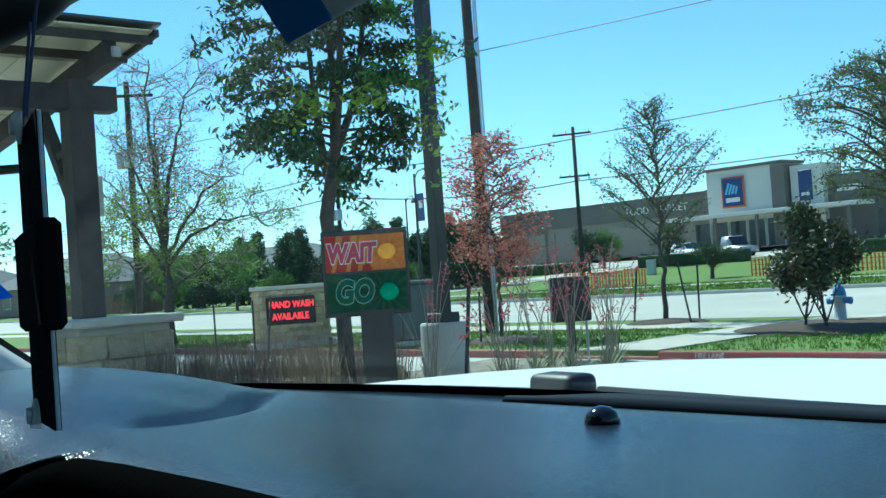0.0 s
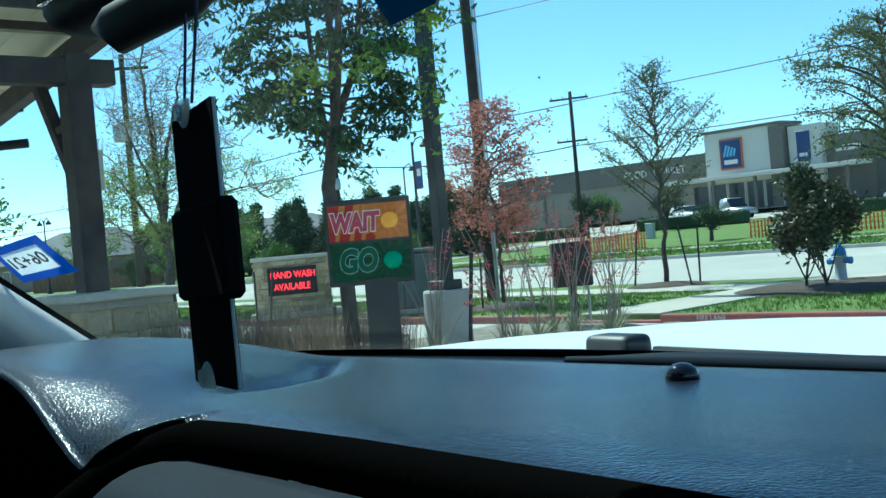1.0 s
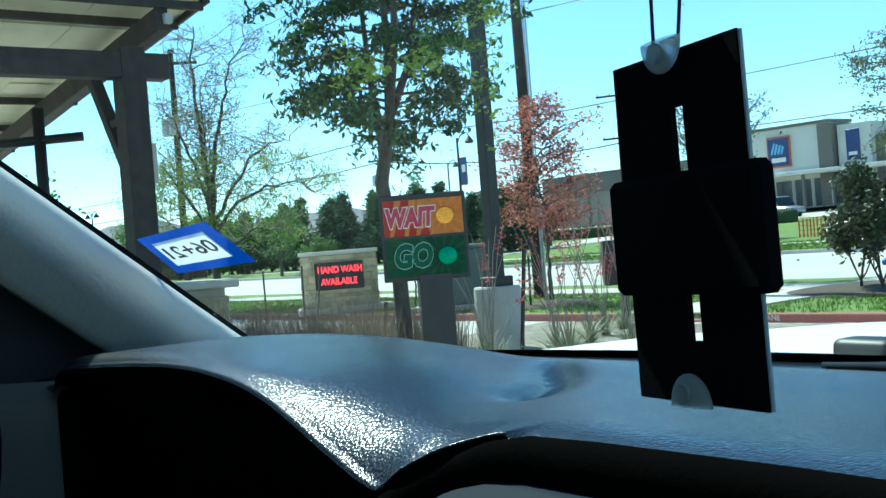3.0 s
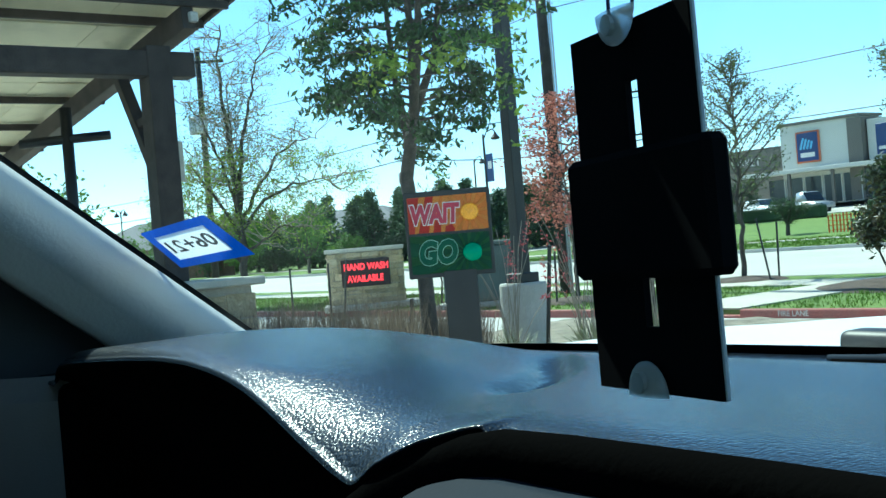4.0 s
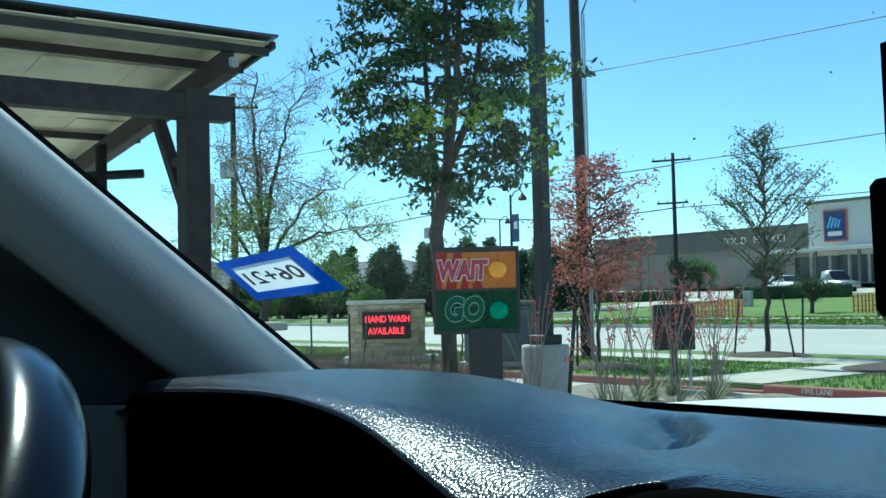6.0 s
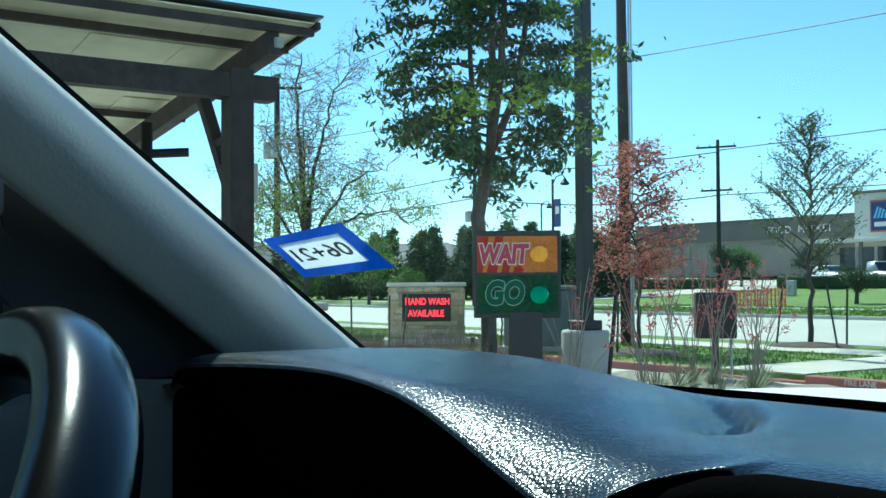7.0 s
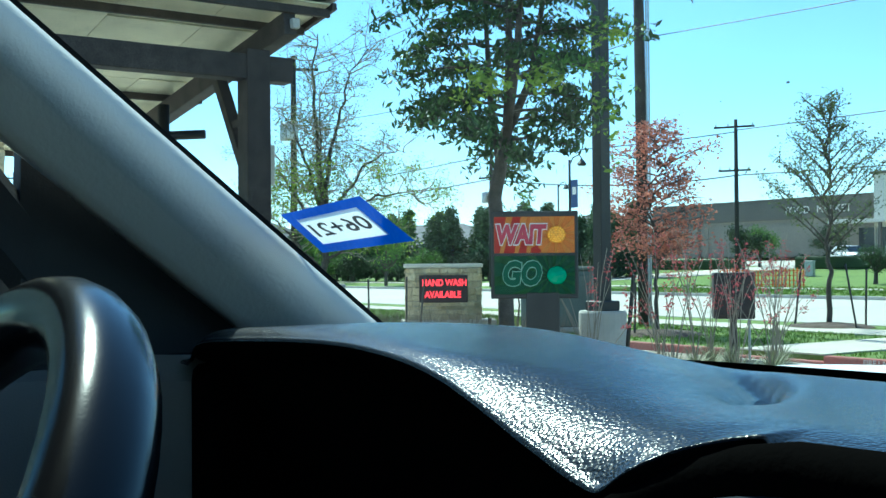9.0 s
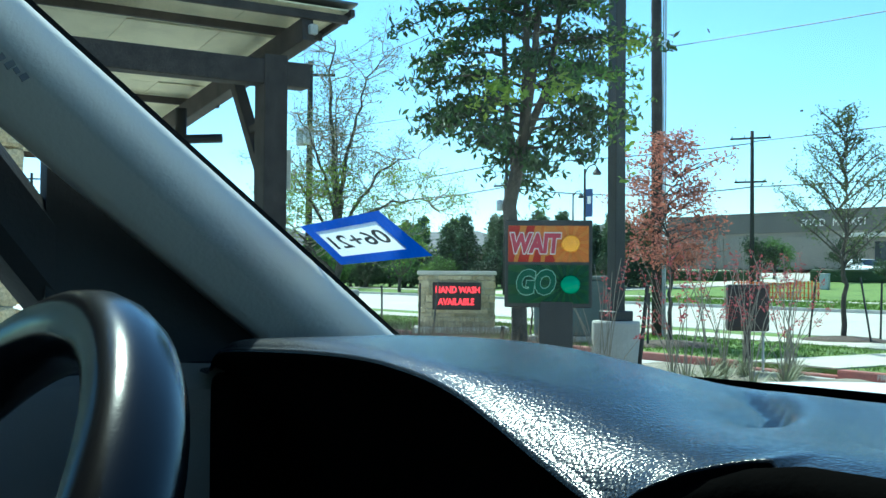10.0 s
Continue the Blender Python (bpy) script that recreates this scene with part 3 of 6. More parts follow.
def street_lamp(x, y, h, banner, label, arms=(1,)):
    p = thing("street_lamp", at(x, y), label, "street lamp", group="street lamps")
    part("base", lathe([(0.25, 0), (0.25, 0.15), (0.14, 0.3), (0.12, 1.0), (0.08, 1.1)], 12), M["pole"], p)
    part("post", tube([(0, 0, 0), (0, 0, h)], [0.09, 0.06], 8), M["pole"], p)
    for s in arms:
        a = part("arm", tube([(0, 0, h - 0.3), (s * 0.3, 0, h + 0.1), (s * 0.8, 0, h + 0.2), (s * 1.0, 0, h)], 0.035, 6), M["pole"], p)
        part("lantern", lathe([(0.04, 0.3), (0.1, 0.2), (0.26, 0.0), (0.2, -0.1)], 12, Matrix.Translation((s * 1.0, 0, h - 0.3))), M["pole"], a)
    if banner:
        b = part("banner", box(0.55, 0.02, 1.5, Matrix.Translation((0.38, 0, h - 2.6))), M["logo_blue"], p, "navy street banner with a pale crest")
        part("crest", box(0.3, 0.024, 0.4, Matrix.Translation((0.38, 0, h - 1.9))), M["letter_white"], b)
    return p


street_lamp(-46.7, 39.6, 7.0, True, "dark street lamp with a navy banner")
street_lamp(-70, 58, 7.4, False, "slender dark street lamp", arms=(1,))
street_lamp(-98, 39.4, 6.5, False, "twin armed dark street lamp", arms=(-1, 1))

# ---- the store across the road ----
store = thing("store", at(-70, 92, 2.0), "long taupe supermarket with a pale sign tower", "store")
part("wall", box(46, 40, 5.7, Matrix.Translation((-1, 20, 0))), M["shop_grey"], store, "taupe rendered main wall")
part("upper_band", box(46.2, 0.25, 1.9, Matrix.Translation((-1, -0.1, 3.75))), M["shop_dark"], store, "brown upper wall band")
part("coping", box(46.4, 40.4, 0.2, Matrix.Translation((-1, 20, 5.7))), M["shop_dark"], store)
tower = part("tower", box(8.2, 3.4, 7.5, Matrix.Translation((10.0, 0.2, 0)), 0.03), M["shop_light"], store, "pale panel clad sign tower")
part("tower_cap", box(8.6, 3.8, 0.25, Matrix.Translation((10.0, 0.2, 7.5))), M["shop_dark"], tower)
part("tower_edge", box(1.4, 3.5, 7.3, Matrix.Translation((13.7, 0.1, 0.1))), M["shop_dark"], tower)
part("side_tower", box(3.2, 3.2, 7.1, Matrix.Translation((16.2, 0.6, 0))), M["shop_light"], store, "pale side tower panel")
part("side_block", box(4.6, 3, 5.8, Matrix.Translation((20.0, 1.2, 0))), M["shop_dark"], store)
part("cream_wing", box(16, 22, 5.0, Matrix.Translation((30.3, 14, 0))), M["shop_cream"], store, "cream rendered side wing")
for k in range(3):
    part("wing_window", box(3.6, 0.1, 1.1, Matrix.Translation((25.4 + k * 4.6, 2.97, 1.9))), M["store_glass"], store)
pan = part("sign_panel", box(2.5, 0.14, 2.9, Matrix.Translation((8.9, -1.6, 3.9)), 0.03), M["logo_orange"], tower, "navy logo panel with an orange border")
part("sign_field", box(2.2, 0.06, 2.6, Matrix.Translation((8.9, -1.68, 4.05)), 0.02), M["logo_blue"], pan)
for k in range(4):
    part("stripe", beam((8.15 + k * 0.36, -1.73, 5.15), (8.55 + k * 0.30, -1.73, 6.2 - k * 0.12), 0.03, 0.2, 0), M["logo_sky"], pan)
part("bar", box(1.5, 0.03, 0.42, Matrix.Translation((8.9, -1.73, 4.4))), M["letter_white"], pan)
pan2 = part("small_sign_panel", box(1.3, 0.14, 2.7, Matrix.Translation((16.1, -1.06, 3.9)), 0.03), M["logo_blue"], store, "navy narrow logo panel")
part("bar", box(0.8, 0.03, 0.3, Matrix.Translation((16.1, -1.15, 4.3))), M["letter_white"], pan2)
part("lettering", shift(text_bm("FOOD", 1.05, 0.02), Matrix.Translation((-3.7, -0.28, 4.6))), M["letter_white"], store, "white wall lettering")
part("lettering", shift(text_bm("MARKET", 1.05, 0.02), Matrix.Translation((0.6, -0.28, 4.6))), M["letter_white"], store, "white wall lettering")
part("bar", box(2.6, 0.05, 0.5, Matrix.Translation((20.0, -0.33, 4.4))), M["letter_white"], store)
part("awning", box(20, 2.6, 0.35, Matrix.Translation((12.5, -2.4, 3.0)), 0.03), M["shop_light"], store, "flat entrance awning")
for k in range(5):
    part("awning_post", box(0.25, 0.25, 3.0, Matrix.Translation((3.4 + k * 4.5, -3.4, 0))), M["shop_dark"], store)
for k in range(6):
    w = part("window", box(1.7, 0.12, 2.5, Matrix.Translation((5.2 + k * 2.0, -1.56, 0.1))), M["store_glass"], store)
    part("mullion", box(0.09, 0.05, 2.5, Matrix.Translation((6.1 + k * 2.0, -1.63, 0.1))), M["shop_light"], w)
for k in range(5):
    part("wall_panel", box(6.5, 0.1, 3.2, Matrix.Translation((-19 + k * 7.6, -0.05, 0.1))), M["shop_grey"], store)
part("back_door_frame", box(3.4, 0.12, 3.6, Matrix.Translation((-18.5, -0.13, 0.0))), M["shop_dark"], store)
part("back_door", box(2.8, 0.1, 3.3, Matrix.Translation((-18.5, -0.2, 0.0))), M["shop_grey"], store)
part("wall_logo", box(1.7, 0.08, 1.3, Matrix.Translation((-20.8, -0.1, 4.0))), M["letter_white"], store, "white and blue wall logo")
part("wall_logo_mark", box(0.7, 0.05, 0.8, Matrix.Translation((-20.8, -0.17, 4.2))), M["logo_sky"], store)


def car(x, y, rz, paint, label, l=4.5, w=1.8, h=1.5, pickup=False):
    c = thing("parked_car", at(x, y, height(y) + 0.03, rz), label, "car", group="parked cars")
    # side outline, bonnet at +x
    low = [(-l / 2, 0.35), (-l / 2, 0.85), (-l * 0.46, 0.95), (l * 0.2, 0.98), (l * 0.46, 0.8), (l / 2, 0.65), (l / 2, 0.35)]
    top = [(-l * 0.42, 0.95), (-l * 0.3, h - 0.04), (l * 0.0, h), (l * 0.08, h - 0.06), (l * 0.25, 0.97)]
    if pickup:
        top = [(-l * 0.08, 0.95), (-l * 0.06, h - 0.04), (l * 0.1, h), (l * 0.14, h - 0.06), (l * 0.26, 0.97)]

    def slab(pts, half, inset):
        bm = bmesh.new()
        zs = [p[1] for p in pts]
        zlo, zhi = min(zs), max(zs)
        rows = []
        for s in (-1, 1):
            rows.append([bm.verts.new((px, s * (half - inset * (pz - zlo) / (zhi - zlo)), pz)) for px, pz in pts])
        n = len(pts)
        for k in range(n):
            bm.faces.new((rows[0][k], rows[0][(k + 1) % n], rows[1][(k + 1) % n], rows[1][k]))
        bm.faces.new(rows[0][::-1])
        bm.faces.new(rows[1])
        bmesh.ops.recalc_face_normals(bm, faces=bm.faces[:])
        bmesh.ops.bevel(bm, geom=bm.edges[:], offset=0.04, segments=2, affect="EDGES")
        return bm
    body = part("body", slab(low, w / 2, 0.06), paint, c, smooth=True)
    part("roof", slab([(px, pz) for px, pz in top], w / 2 - 0.06, 0.16), paint, c, smooth=True)
    cx = [p[0] for p in top]
    for s in (-1, 1):
        part("side_window", box((cx[3] - cx[1]) * 1.0, 0.03, h - 1.18, Matrix.Translation(((cx[1] + cx[3]) / 2, s * (w / 2 - 0.135), 1.04)) @ Euler((s * 0.3, 0, 0)).to_matrix().to_4x4(), 0.01), M["car_glass"], c)
        for k in (-0.31, 0.32):
            wl = part("wheel", lathe([(0.2, -0.11), (0.31, -0.1), (0.33, 0), (0.31, 0.1), (0.2, 0.11)], 20,
                                     Matrix.Translation((k * l, s * (w / 2 - 0.1), 0.3)) @ Euler((radians(90), 0, 0)).to_matrix().to_4x4()), M["tyre"], c)
            part("rim", lathe([(0.05, -0.115), (0.2, -0.112), (0.2, 0.112), (0.05, 0.115)], 12,
                              Matrix.Translation((k * l, s * (w / 2 - 0.1), 0.3)) @ Euler((radians(90), 0, 0)).to_matrix().to_4x4()), M["rim"], wl)
    part("windscreen", box(0.03, w - 0.42, math.hypot(cx[4] - cx[3], h - 1.06), Matrix.Translation((cx[4] - 0.0, 0, 0.99)) @ Euler((0, -math.atan2(cx[4] - cx[3], h - 1.06), 0)).to_matrix().to_4x4(), 0), M["car_glass"], c)
    for s in (-1, 1):
        part("headlight", box(0.08, 0.35, 0.14, Matrix.Translation((l / 2 - 0.03, s * (w / 2 - 0.28), 0.62)), 0.02), M["rim"], c)
    return c


car(-58.6, 79.5, -25, M["car_white"], "white parked sedan in the store lot", 4.6)
car(-54.2, 79.5, -25, M["car_silver"], "silver parked pickup in the store lot", 5.2, 1.9, 1.75, pickup=True)
car(-39.5, 82, 10, M["car_silver"], "dark silver parked car by the wing", 4.5)
car(-36, 84, 5, M["car_white"], "white parked car by the wing", 4.5)


def leaf_object(name, spots, size, spread, per, material, parent, label="", seed=1, droop=0.0, long=1.8):
    r = random.Random(seed)
    vs, fs = leaves(spots, size, r, spread, per, droop, long)
    return raw(name, vs, fs, material, parent, label)


def hedge(x0, x1, y, w, h, label, seed):
    t = thing("hedge", at((x0 + x1) / 2, y), label, "hedge")
    r = random.Random(seed)
    part("core", box(x1 - x0, w * 0.7, h * 0.85, None, 0.15, seg=2), M["hedge"], t)
    spots = [(r.uniform(x0, x1) - (x0 + x1) / 2, r.uniform(-w / 2, w / 2), r.uniform(0.1, h)) for _ in range(int((x1 - x0) * 60))]
    leaf_object("foliage", spots, 0.09, 0.06, 3, M["hedge"], t, seed=seed)


hedge(-75, -62, 70, 1.2, 1.0, "clipped dark green hedge", 5)
hedge(-57, -47, 71, 1.2, 1.1, "clipped dark green hedge before the lot", 6)
hedge(-44, -36, 72, 1.2, 1.1, "clipped dark green hedge", 7)


def net_fence(x0, x1, y, label, h=1.0):
    t = thing("net_fence", at(x0, y, height(y)), label, "fence", group="orange net fences")
    n = int((x1 - x0) / 0.22)
    for k in range(n + 1):
        part("slat", box(0.085, 0.02, h * (0.88 + 0.1 * math.sin(k * 0.37) + 0.04 * math.sin(k * 1.7)), Matrix.Translation((k * 0.22, 0.05 * math.sin(k * 0.9), 0))), M["orange_net"], t)
    for z in (0.12, 0.37, 0.62, 0.88):
        part("strand", box(x1 - x0, 0.025, 0.035, Matrix.Translation(((x1 - x0) / 2, 0, z * h * 0.95))), M["orange_net"], t)
    return t


net_fence(-42.4, -36.8, 46.5, "sagging orange construction net fence")
net_fence(-33.5, -24, 51, "sagging orange construction net fence")


# ---- trees ----
def tree(name, x, y, label, seed, h, trunk, r0, depth, mats, leaf, per, spread, z0=None, heading=(0, 0, 1), bark="bark", **kw):
    """A trunk, limbs and leaves grown from a seed. mats: (material, share) of the leaves."""
    r = random.Random(seed)
    t = thing("tree", at(x, y, z0), label, "tree", group="trees")
    bm, tips = bmesh.new(), []
    pts = [Vector((0, 0, -0.05))]
    d = Vector(heading).normalized()
    for k in range(5):
        d = (d + Vector((r.gauss(0, 0.07), r.gauss(0, 0.07), 0.12))).normalized()
        pts.append(pts[-1] + d * trunk / 5)
    tube(pts, [r0 * (1 - 0.07 * k) for k in range(6)], 10, True, bm)
    limb = h - trunk
    grow(r, pts[-1], d, limb * 0.42, r0 * 0.62, depth, bm, tips, **kw)
    for j in range(3):
        a = j * 2.1 + r.uniform(0, 1)
        grow(r, pts[-1 - (j % 2)], d + Vector((math.cos(a), math.sin(a), 0.1)) * 0.8, limb * 0.36, r0 * 0.45, depth - 1, bm, tips, **kw)
    part("trunk", bm, M[bark], t, smooth=True)
    r.shuffle(tips)
    i = 0
    for m, share in mats:
        n = int(len(tips) * share)
        sp = tips[i:i + n]
        i += n
        if sp:
            leaf_object("crown", sp, leaf, spread, per, M[m], t, seed=seed + i)
    return t


def limbs(r, stem, count, z0, z1, env, up, droop, subs, bm, tips, thick=0.02, step=0.05, inner=0.35, lean=(0.0, 0.0)):
    """Limbs all round a leader, with side shoots; env gives their reach by height. The leaf points go into tips."""
    for k in range(count):
        z = z0 + (z1 - z0) * ((k + r.random()) / count)
        p = min(stem, key=lambda q: abs(q.z - z)).copy()
        p.z = z
        a = k * 2.39996 + r.gauss(0, 0.35)
        ln = along(env, z) * r.uniform(0.62, 1.12) * (1 + lean[0] * math.cos(a) + lean[1] * math.sin(a))
        rise, bow = up * r.uniform(0.7, 1.3), r.gauss(0, 0.16)
        ca, sa = math.cos(a), math.sin(a)

        def at_limb(f):
            side = bow * ln * f * f
            return p + Vector((ca * ln * f - sa * side, sa * ln * f + ca * side, ln * (rise * f - droop * f * f)))
        pts = [at_limb(q / 6) for q in range(7)]
        tube(pts, [thick * (1 - 0.13 * q) for q in range(7)], 5, False, bm)
        n = max(2, int(ln * (1 - inner) / step))
        tips += [at_limb(inner + (1 - inner) * q / n) for q in range(n + 1)]
        for j in range(subs):
            f = r.uniform(0.22, 0.92)
            q0 = at_limb(f)
            b = a + r.choice((-1, 1)) * r.uniform(0.5, 1.1)
            l2 = ln * r.uniform(0.22, 0.45) * (1.15 - f * 0.5)
            u2 = up * 0.8 + r.gauss(0.05, 0.3)
            sp = [q0 + Vector((math.cos(b) * l2 * g, math.sin(b) * l2 * g, l2 * (u2 * g - droop * g * g))) for g in (0, 0.35, 0.7, 1.0)]
            tube(sp, [thick * 0.4, thick * 0.32, thick * 0.22, thick * 0.1], 4, False, bm)
            n2 = max(2, int(l2 / step))
            tips += [sp[0].lerp(sp[3], 0.2 + 0.85 * q / n2) + Vector((0, 0, 0.02 * math.sin(q))) for q in range(n2 + 1)]


def along(curve, x):
    """A smooth curve through (place, value) pairs."""
    if x <= curve[0][0]:
        return curve[0][1]
    if x >= curve[-1][0]:
        return curve[-1][1]
    k = max(i for i in range(len(curve) - 1) if curve[i][0] <= x)
    (x0, z0), (x1, z1) = curve[k], curve[k + 1]
    d = (z1 - z0) / (x1 - x0)

    def slope(i):
        if i == 0 or i == len(curve) - 1:
            return 0.0
        l = (curve[i][1] - curve[i - 1][1]) / (curve[i][0] - curve[i - 1][0])
        r = (curve[i + 1][1] - curve[i][1]) / (curve[i + 1][0] - curve[i][0])
        return 0.0 if l * r <= 0 else 2 * l * r / (l + r)
    m0, m1, h = slope(k), slope(k + 1), x1 - x0
    f = (x - x0) / h
    return z0 + f * (m0 * h + f * ((3 * d - 2 * m0 - m1) * h + f * (m0 + m1 - 2 * d) * h))


# the tree behind the sign: bowed trunk and a dense dark crown of drooping sprays
T = thing("tree", at(-8.57, 6.71, DRIVE + 0.04), "dense dark green tree with a bowed grey trunk and lime sunlit patches", "tree", group="trees")
bm, tips = bmesh.new(), []
r_ = random.Random(21)
tr = [(0.02, 0.0, -0.05), (0.0, 0.02, 0.5), (-0.03, 0.03, 1.1), (-0.10, 0.0, 1.7), (-0.13, -0.02, 2.05), (-0.05, 0.0, 2.35), (0.03, 0.02, 2.7)]
tube(tr, [0.085, 0.078, 0.074, 0.07, 0.068, 0.062, 0.055], 10, True, bm)
for fork in ([(0.03, 0.02, 2.7), (0.06, 0.03, 3.4), (0.02, 0.05, 4.2), (0.08, 0.02, 5.4)], [(0.02, 0.01, 2.6), (0.28, -0.05, 3.3), (0.40, -0.08, 4.1), (0.42, -0.1, 4.9)],
             [(-0.05, 0.0, 2.35), (-0.30, 0.08, 2.9), (-0.42, 0.12, 3.6), (-0.45, 0.1, 4.5)], [(0.02, 0.0, 2.6), (0.05, 0.30, 3.2), (0.1, 0.42, 4.0)]):
    tube(fork, [0.046, 0.036, 0.026, 0.012][:len(fork)], 7, True, bm)
stem = [Vector(tr[4]).lerp(Vector(tr[5]), k / 4) for k in range(5)] + [Vector(tr[5]).lerp(Vector(tr[6]), k / 4) for k in range(5)]
stem += [Vector((0.04, 0.03, 2.7 + 0.1 * k)) for k in range(28)]
CROWN = [(2.05, 0.45), (2.4, 0.95), (2.7, 1.20), (3.0, 1.22), (3.5, 1.12), (4.1, 0.96), (4.7, 0.74), (5.2, 0.47), (5.6, 0.24)]
limbs(r_, stem, 58, 2.40, 5.35, CROWN, 0.34, 0.44, 6, bm, tips, 0.018, 0.065, 0.30, (-0.04, -0.04))
part("trunk", bm, M["bark"], T, smooth=True)
# sunlight painted by leaf colour: tips on the right take the lighter green
lit_tips = [p for p in tips if p.x > 0.85 and p.y < 0.75]
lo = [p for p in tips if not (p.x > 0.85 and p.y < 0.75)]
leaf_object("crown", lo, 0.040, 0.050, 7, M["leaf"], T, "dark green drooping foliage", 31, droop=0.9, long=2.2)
leaf_object("crown", lit_tips, 0.036, 0.055, 7, M["green"], T, "foliage in a lighter green for its sunlit side", 32, droop=0.8, long=2.2)
# lime leaf clusters stand in for sunlit spots of the crown
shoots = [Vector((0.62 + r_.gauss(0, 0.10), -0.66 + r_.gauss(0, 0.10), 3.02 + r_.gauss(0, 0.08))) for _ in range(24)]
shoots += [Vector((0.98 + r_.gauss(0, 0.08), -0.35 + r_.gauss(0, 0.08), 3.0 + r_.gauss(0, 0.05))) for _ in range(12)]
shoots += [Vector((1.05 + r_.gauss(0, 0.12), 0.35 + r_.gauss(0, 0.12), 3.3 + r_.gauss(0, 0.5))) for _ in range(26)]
leaf_object("shoots", shoots, 0.042, 0.05, 8, M["lime"], T, "bright lime leaves painted in as sunlit patches", 33)

# the half bare tree: a short trunk that opens into long bare limbs, with pale curled twigs and yellow green leaves low down
B = thing("tree", at(-27.4, 14.6), "half bare tree with sparse yellow green leaves", "tree", group="trees")
bm, tw, tips = bmesh.new(), bmesh.new(), []
r_ = random.Random(8)
for rad, turn, way in ((0.13, 61, [(0, -0.1), (0.02, 1.5), (-0.04, 3.0), (-0.15, 5.0), (-0.30, 6.6), (-0.12, 7.7)]),
                       (0.075, 61, [(0.0, 2.7), (0.22, 4.4), (0.48, 5.6), (0.8, 6.7), (1.35, 7.4)]),
                       (0.065, 50, [(0.0, 2.2), (0.5, 3.2), (1.1, 4.0), (1.7, 4.4), (2.3, 4.4)]),
                       (0.065, 75, [(0.0, 2.1), (0.7, 2.9), (1.6, 3.3), (2.4, 3.4), (3.0, 3.0)]),
                       (0.055, 48, [(0.0, 1.4), (0.6, 1.8), (1.2, 2.15), (2.0, 2.05)]),
                       (0.065, 236, [(0.0, 1.9), (0.5, 2.9), (1.1, 3.8), (1.7, 4.4)]),
                       (0.065, 250, [(0.02, 2.6), (0.35, 4.0), (0.85, 5.2), (1.2, 5.7)]),
                       (0.055, 228, [(0.0, 1.2), (0.7, 1.9), (1.3, 2.6), (2.0, 2.9)]),
                       (0.060, 150, [(0.0, 2.0), (0.5, 3.2), (1.2, 4.3), (1.6, 5.4)]),
                       (0.060, 330, [(0.0, 2.3), (0.5, 3.4), (1.0, 4.7), (1.3, 6.0)])):
    ca, sa = math.cos(radians(turn)), math.sin(radians(turn))
    k_pts = [Vector((ca * u, sa * u, z)) for u, z in way]
    pts = []
    for k in range(len(k_pts) - 1):
        for q in range(4):
            pts.append(k_pts[k].lerp(k_pts[k + 1], q / 4) + Vector((r_.gauss(0, 0.035), r_.gauss(0, 0.035), r_.gauss(0, 0.025))))
    pts.append(k_pts[-1])
    n = len(pts) - 1
    tube(pts, [rad * (1 - 0.88 * (k / n) ** 0.8) for k in range(n + 1)], 7, True, bm)
    first = 0.42 if rad > 0.1 else 0.22
    for k in range(30 if rad > 0.1 else 20):
        f = (first + (0.99 - first) * (k + r_.random()) / (30 if rad > 0.1 else 20)) * n
        p = pts[int(f)].lerp(pts[min(n, int(f) + 1)], f % 1)
        a = r_.uniform(0, 6.283)
        grow(r_, p, (math.cos(a), math.sin(a), r_.uniform(-0.1, 0.9)), r_.uniform(0.38, 0.85), 0.019, 3, tw, tips, bend=0.42, ratio=0.66, splits=(2, 3), up=0.05, angle=0.8, tip_from=1, n=4)
part("trunk", bm, M["bark"], B, smooth=True)
part("twigs", tw, M["pale_bark"], B, "pale curled twigs", smooth=True)
r_.shuffle(tips)
low = [p for p in tips if p.z < 4.2]
leaf_object("crown", low[: len(low) // 4], 0.042, 0.14, 4, M["lime"], B, "sparse yellow green leaves", 81, droop=0.5)
leaf_object("crown", tips[: len(tips) // 5], 0.036, 0.12, 3, M["olive"], B, "sparse olive leaves", 82, droop=0.4)


def leader_tree(x, y, label, seed, h, clear, r0, env, count, up, droop, subs, mats, leaf, per, spread, step=0.06, bark="bark", hang=0.3, inner=0.25):
    """A young tree with one leader, limbs along it and leaves on the shoots. mats: (material, share) of the leaves."""
    r = random.Random(seed)
    t = thing("tree", at(x, y), label, "tree", group="trees")
    bm, tips = bmesh.new(), []
    stem = [Vector((r.gauss(0, 0.005) * k, r.gauss(0, 0.005) * k, -0.05 + (h + 0.05) * k / 24)) for k in range(25)]
    tube(stem, [r0 * (1 - 0.036 * k) for k in range(25)], 8, True, bm)
    limbs(r, stem, count, clear, h * 0.97, env, up, droop, subs, bm, tips, r0 * 0.34, step, inner)
    part("trunk", bm, M[bark], t, smooth=True)
    r.shuffle(tips)
    i = 0
    for m, share in mats:
        n = int(len(tips) * share)
        if n:
            leaf_object("crown", tips[i:i + n], leaf, spread, per, M[m], t, seed=seed + i, droop=hang)
        i += n
    return t


leader_tree(-15.3, 15.25, "young tree with coppery red leaves", 15, 3.95, 1.25, 0.045, [(1.2, 1.15), (1.9, 1.22), (2.6, 1.05), (3.2, 0.85), (3.7, 0.5), (4.0, 0.2)], 50, 0.42, 0.12, 6,
            [("redleaf", 0.9)], 0.044, 4, 0.085, 0.07, inner=0.40)
